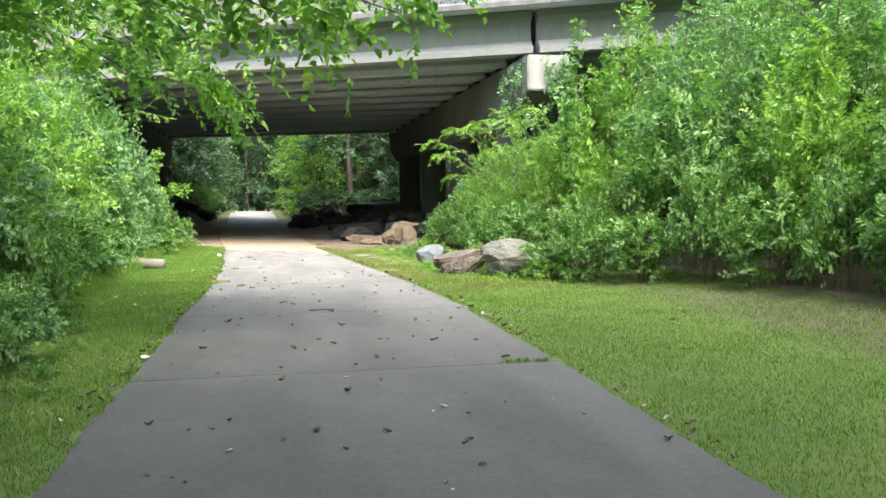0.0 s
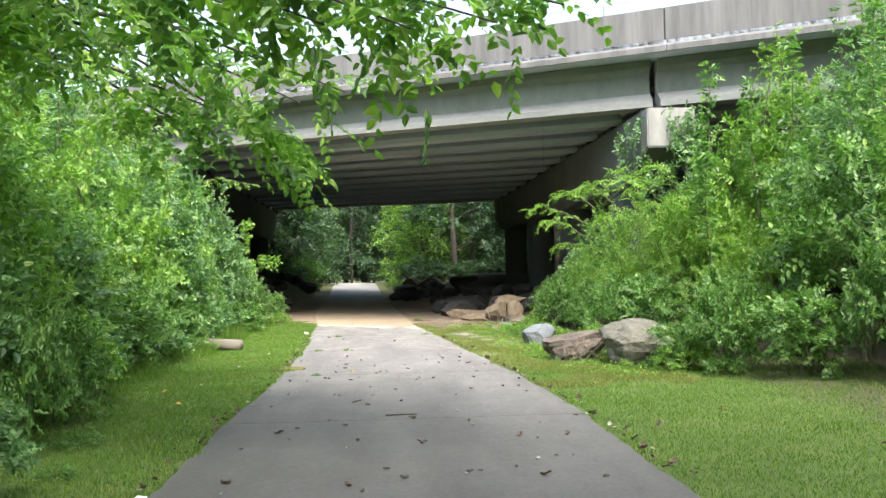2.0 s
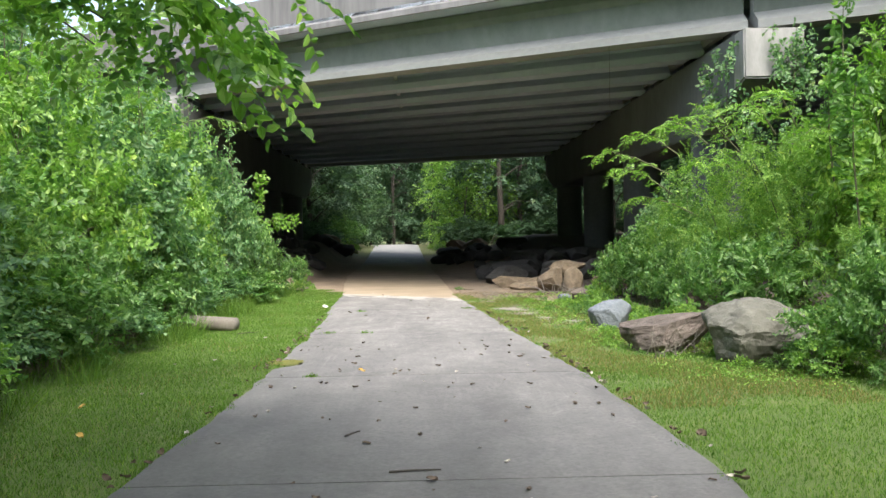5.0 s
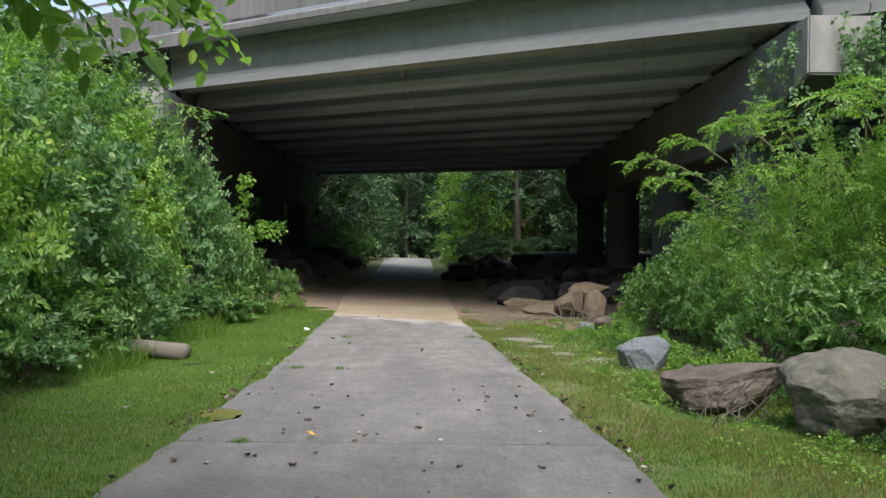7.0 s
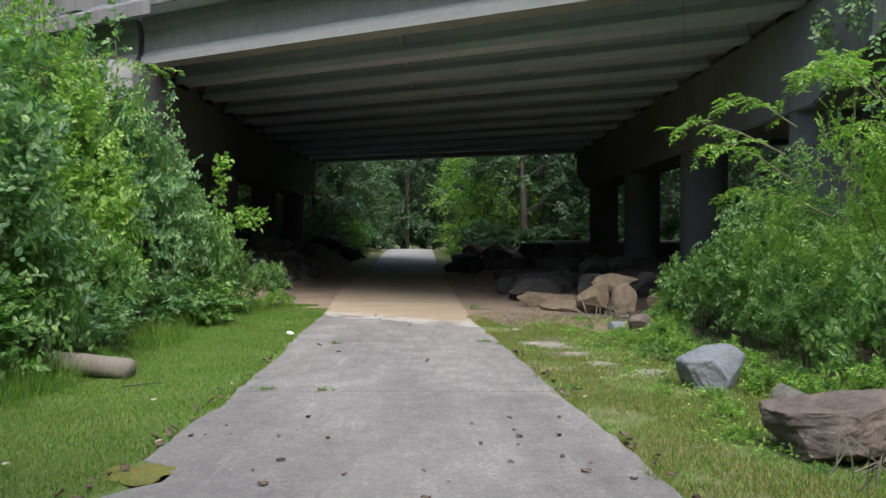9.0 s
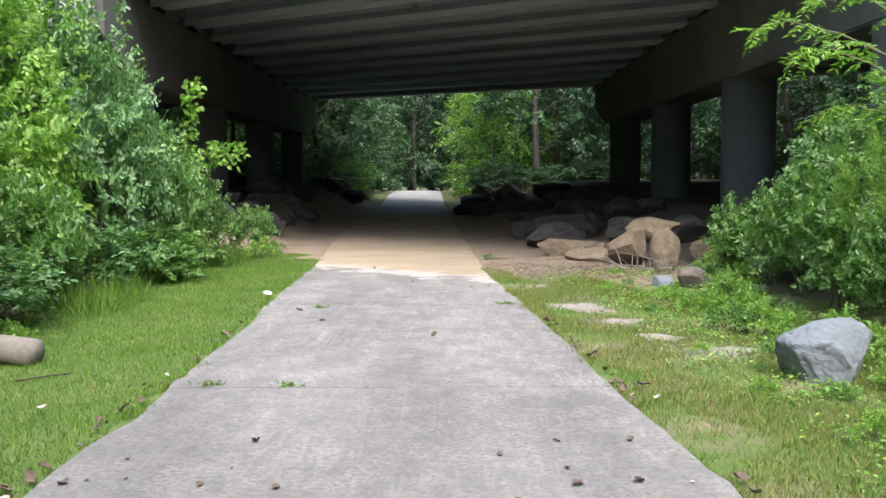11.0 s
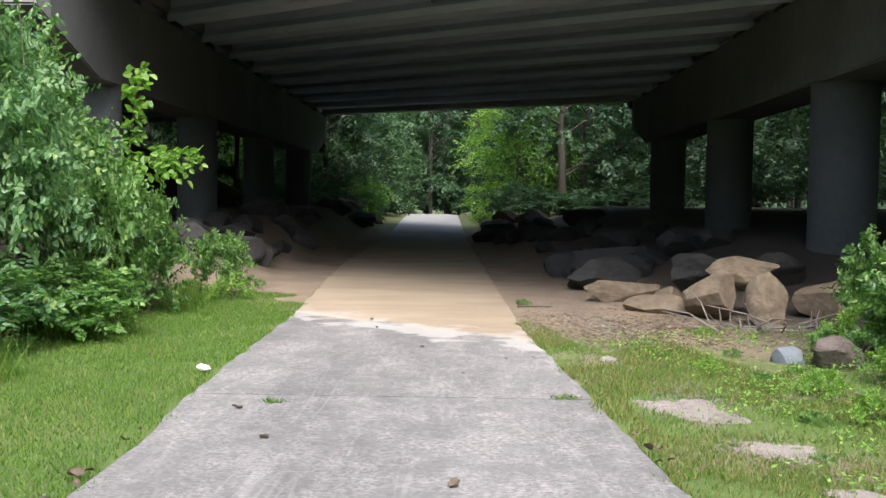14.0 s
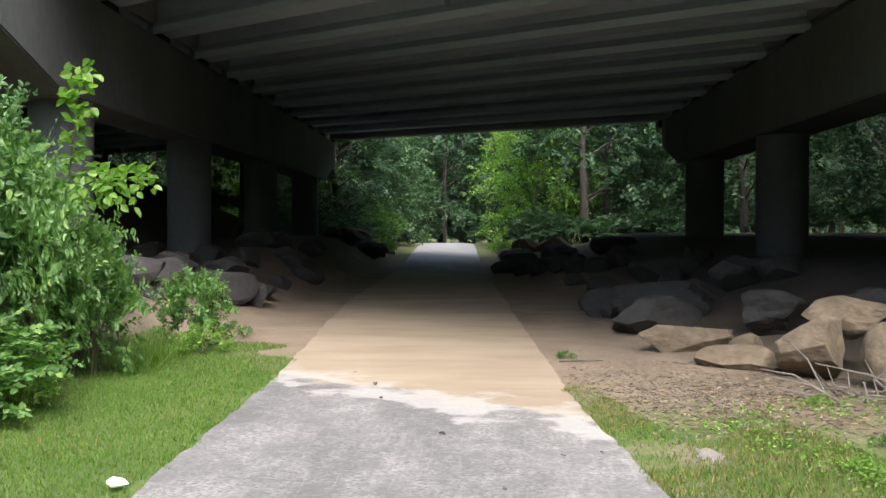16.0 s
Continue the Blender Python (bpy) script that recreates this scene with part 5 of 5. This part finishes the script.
# washed-out sand on the verge
SAND = ((2.38, 24.3, 0.27, 0.42, 20), (2.72, 23.2, 0.30, 0.22, -10), (3.25, 21.6, 0.42, 0.22, 15), (2.9, 22.3, 0.16, 0.22, 40), (2.15, 26.3, 0.10, 0.20, 0))
for i, (x, y, rx, ry, a) in enumerate(SAND):
    ob = new("sand_patch", patch_mesh("sand_patch", 11.3 + 5 * i, rx, ry, 0.014, M_SAND))
    ob.matrix_world = pose(x, y, land1(x, y) + 0.004, 0, 0, a)
    tagged(ob, "pale washed-out sand in the thin grass", "sand", "bare patches on the verge")

# gravel spilt on the verge
rng = np.random.default_rng(81)
vs, fs, k = [], [], 0
oct_v = np.array([(1, 0, 0), (-1, 0, 0), (0, 1, 0), (0, -1, 0), (0, 0, 1), (0, 0, -0.4)], float)
oct_f = np.array([(0, 2, 4), (2, 1, 4), (1, 3, 4), (3, 0, 4), (2, 0, 5), (1, 2, 5), (3, 1, 5), (0, 3, 5)])
for cx, cy, sx, sy, n in ((2.45, 24.3, 0.3, 0.42, 700), (2.72, 23.2, 0.36, 0.3, 700), (3.25, 21.6, 0.45, 0.32, 700), (2.6, 24.9, 0.3, 0.3, 160), (3.1, 22.4, 0.4, 0.6, 200), (2.5, 28.6, 0.6, 0.9, 1500), (2.2, 31, 0.5, 1.4, 800), (2.15, 26.4, 0.2, 0.5, 120)):
    ang, rad = rng.uniform(0, 6.283, n), np.sqrt(rng.random(n)) * (1 + 0.25 * rng.normal(0, 1, n))
    for x, y in np.stack([cx + np.cos(ang) * rad * sx * 1.2, cy + np.sin(ang) * rad * sy * 1.2], 1):
        s = rng.uniform(0.004, 0.009)
        vs.append(oct_v * s * rng.uniform(0.6, 1.3, 3) + np.array([x, y, land1(x, y) + 0.012 + s * 0.3]))
        fs.append(oct_f + k)
        k += 6
tagged(new("gravel", np_mesh("gravel", np.concatenate(vs), np.concatenate(fs), M_GRAVEL)), "pale gravel scattered over the bare verge", "gravel", kind="stuff")

# ---- mown grass ----


def blades(name, n, xa, xb, ya, yb, tall, material, label, keep, seed):
    rng = np.random.default_rng(seed)
    y = ya + (yb - ya) * rng.random(n)
    x = rng.uniform(xa, xb, n)
    ok = keep(x, y)
    x, y = x[ok], y[ok]
    n = len(x)
    z = land(x, y) + uneven(x, y)
    a = rng.uniform(0, 6.283, n)
    h = tall * rng.uniform(0.5, 1.25, n)
    w = np.full(n, 0.0048)
    lean = rng.normal(0, 0.5, (n, 2)) * h[:, None]
    dx, dy = np.cos(a) * w, np.sin(a) * w
    v = np.stack([np.stack([x - dx, y - dy, z - 0.01], 1), np.stack([x + dx, y + dy, z - 0.01], 1), np.stack([x + lean[:, 0], y + lean[:, 1], z + h], 1)], 1).reshape(-1, 3)
    return tagged(new(name, np_mesh(name, v, np.arange(3 * n).reshape(-1, 3), material)), label, "grass", kind="stuff")


def lumpy(x, y, k, cut):
    return (np.sin(x * 3.1 * k + 2 * np.sin(y * 1.9 * k)) + np.sin(y * 2.6 * k + 2 * np.sin(x * 2.2 * k))) > cut


def verge_l(x, y):
    return (x < edge_l(y) + 0.02 + 0.10 * np.sin(y * 7.1) * np.sin(y * 2.3)) & ((x > -1.75 - 0.12 * np.maximum(y - 5, 0)) | (np.random.default_rng(2).random(len(x)) < 0.7)) & (y + 0.8 * x < 29.8 + 0.5 * np.sin(y * 3))


def off_sand(x, y):
    ok = np.ones(len(x), bool)
    for sx, sy, rx, ry, a in SAND:
        ok &= ((x - sx) / rx) ** 2 + ((y - sy) / ry) ** 2 > 0.45
    return ok


def verge_r(x, y):
    return off_sand(x, y) & (x > edge_r(y) - 0.02 - 0.08 * np.sin(y * 6.3) * np.sin(y * 1.9)) & (y + 0.8 * x < 29.2 + 0.8 * np.sin(x * 5)) & ((y < 17) | lumpy(x, y, 1.0, -0.7) | (np.random.default_rng(1).random(len(x)) < 0.3))


blades("lawn_grass", 230000, -3.9, -0.95, 2.5, 32.5, 0.034, M_GRASS, "short bright green mown grass beside the trail", verge_l, 91)
blades("lawn_grass", 150000, 1.6, 7.2, 2.5, 16.5, 0.034, M_GRASS, "short bright green mown grass beside the trail", verge_r, 92)
blades("verge_grass", 80000, 1.3, 4.8, 15.5, 29.5, 0.04, M_GRASS, "patchy grass and weeds on stony ground", verge_r, 93)
blades("dry_grass", 105000, 1.3, 4.8, 14, 30, 0.045, M_DRYGRASS, "straw-coloured dry grass on the verge", lambda x, y: verge_r(x, y) & lumpy(x, y, 0.8, -0.9), 94)
blades("dry_grass", 9000, -3.6, -1.1, 3, 32, 0.06, M_DRYGRASS, "straw-coloured dry grass on the verge", lambda x, y: verge_l(x, y) & lumpy(x, y, 0.9, 0.6), 95)
blades("tall_grass", 16000, -4.2, -2.9, 8, 31, 0.4, M_GRASS, "tall unmown grass at the foot of the bushes", lambda x, y: lumpy(x, y, 0.7, 0.2), 96)
rng = np.random.default_rng(97)
n = 6500
cx, cy = rng.uniform(2.3, 4.9, 260), rng.uniform(14.5, 28.0, 260)
keep = (cx > np.interp(cy, (14.5, 17, 20, 28), (3.9, 3.0, 2.9, 2.3))) & off_sand(cx, cy)
cx, cy = cx[keep], cy[keep]
j = rng.integers(0, len(cx), n)
px, py = cx[j] + rng.normal(0, 0.11, n), cy[j] + rng.normal(0, 0.11, n)
pz = land(px, py) + rng.uniform(0.01, 0.09, n)
v, f = leaves(np.stack([px, py, pz], 1), rng.normal(0, 1, (n, 3)) * np.array([1, 1, 0.3]) + np.array([0, 0, 0.25]), rng.normal(0, 0.35, (n, 3)) + np.array([0, 0, 1.0]), rng.uniform(0.025, 0.055, n), rng.uniform(0.014, 0.03, n), False)
tagged(new("ground_cover", np_mesh("ground_cover", v, f, M_LIME)), "low leafy weeds creeping over the stony verge", "weeds", kind="stuff")
for i, (x, y) in enumerate(((2.25, 7.72), (2.42, 7.70), (2.08, 7.69), (-0.82, 20.35), (-0.25, 20.32), (-0.55, 16.05), (-0.62, 24.2), (1.55, 24.5))):
    rng = np.random.default_rng(300 + i)
    n = 45
    st = np.stack([rng.normal(x, 0.045, n), rng.normal(y, 0.02, n), np.full(n, 0.015)], 1)
    v, f = leaves(st, np.stack([rng.normal(0, 0.7, n), rng.normal(0, 0.5, n), np.full(n, 0.6)], 1), rng.normal(0, 1, (n, 3)), rng.uniform(0.03, 0.07, n), 0.009, False)
    tagged(new("grass_tuft", np_mesh("grass_tuft", v, f, M_GRASS)), "small tuft of grass growing in a slab joint", "grass", kind="stuff")

rng = np.random.default_rng(501)
n = 5200
px, py = rng.normal(2.75, 0.75, n), rng.normal(28.3, 0.9, n)
ok = (px > edge_r(py) + 0.06) & (px < 4.6)
px, py = px[ok], py[ok]
n = len(px)
a = rng.uniform(0, 6.283, n)
v, f = leaves(np.stack([px, py, land(px, py) + uneven(px, py) + rng.uniform(0.004, 0.02, n)], 1), np.stack([np.cos(a), np.sin(a), rng.normal(0, 0.12, n)], 1), rng.normal(0, 0.3, (n, 3)) + np.array([0, 0, 1.0]), rng.uniform(0.03, 0.09, n), rng.uniform(0.006, 0.022, n), False)
tagged(new("leaf_litter", np_mesh("leaf_litter", v, f, M_LITTER)), "straw and brown dead leaves strewn over bare earth", "litter", kind="stuff")

# ---- distant woods all round ----
n, rows = 160, 9
vs = []
for j in range(rows):
    for i in range(n):
        a = 2 * math.pi * i / n
        top = 24 + 4 * noise.noise((math.cos(a) * 9, math.sin(a) * 9, 0)) + 3 * noise.noise((math.cos(a) * 33, math.sin(a) * 33, 5))
        r = 120 + 6 * noise.noise((i * 0.9, j * 1.3, 2)) + 2.0 * j
        vs.append((math.cos(a) * r, 40 + math.sin(a) * r, -1.5 + (top + 1.5) * j / (rows - 1)))
fs = [(j * n + i, j * n + (i + 1) % n, (j + 1) * n + (i + 1) % n, (j + 1) * n + i) for j in range(rows - 1) for i in range(n)]
tagged(new("backdrop", np_mesh("backdrop", np.array(vs), fs, M_BACKDROP, True)), "distant wall of dark green woodland", "woods", kind="structure")
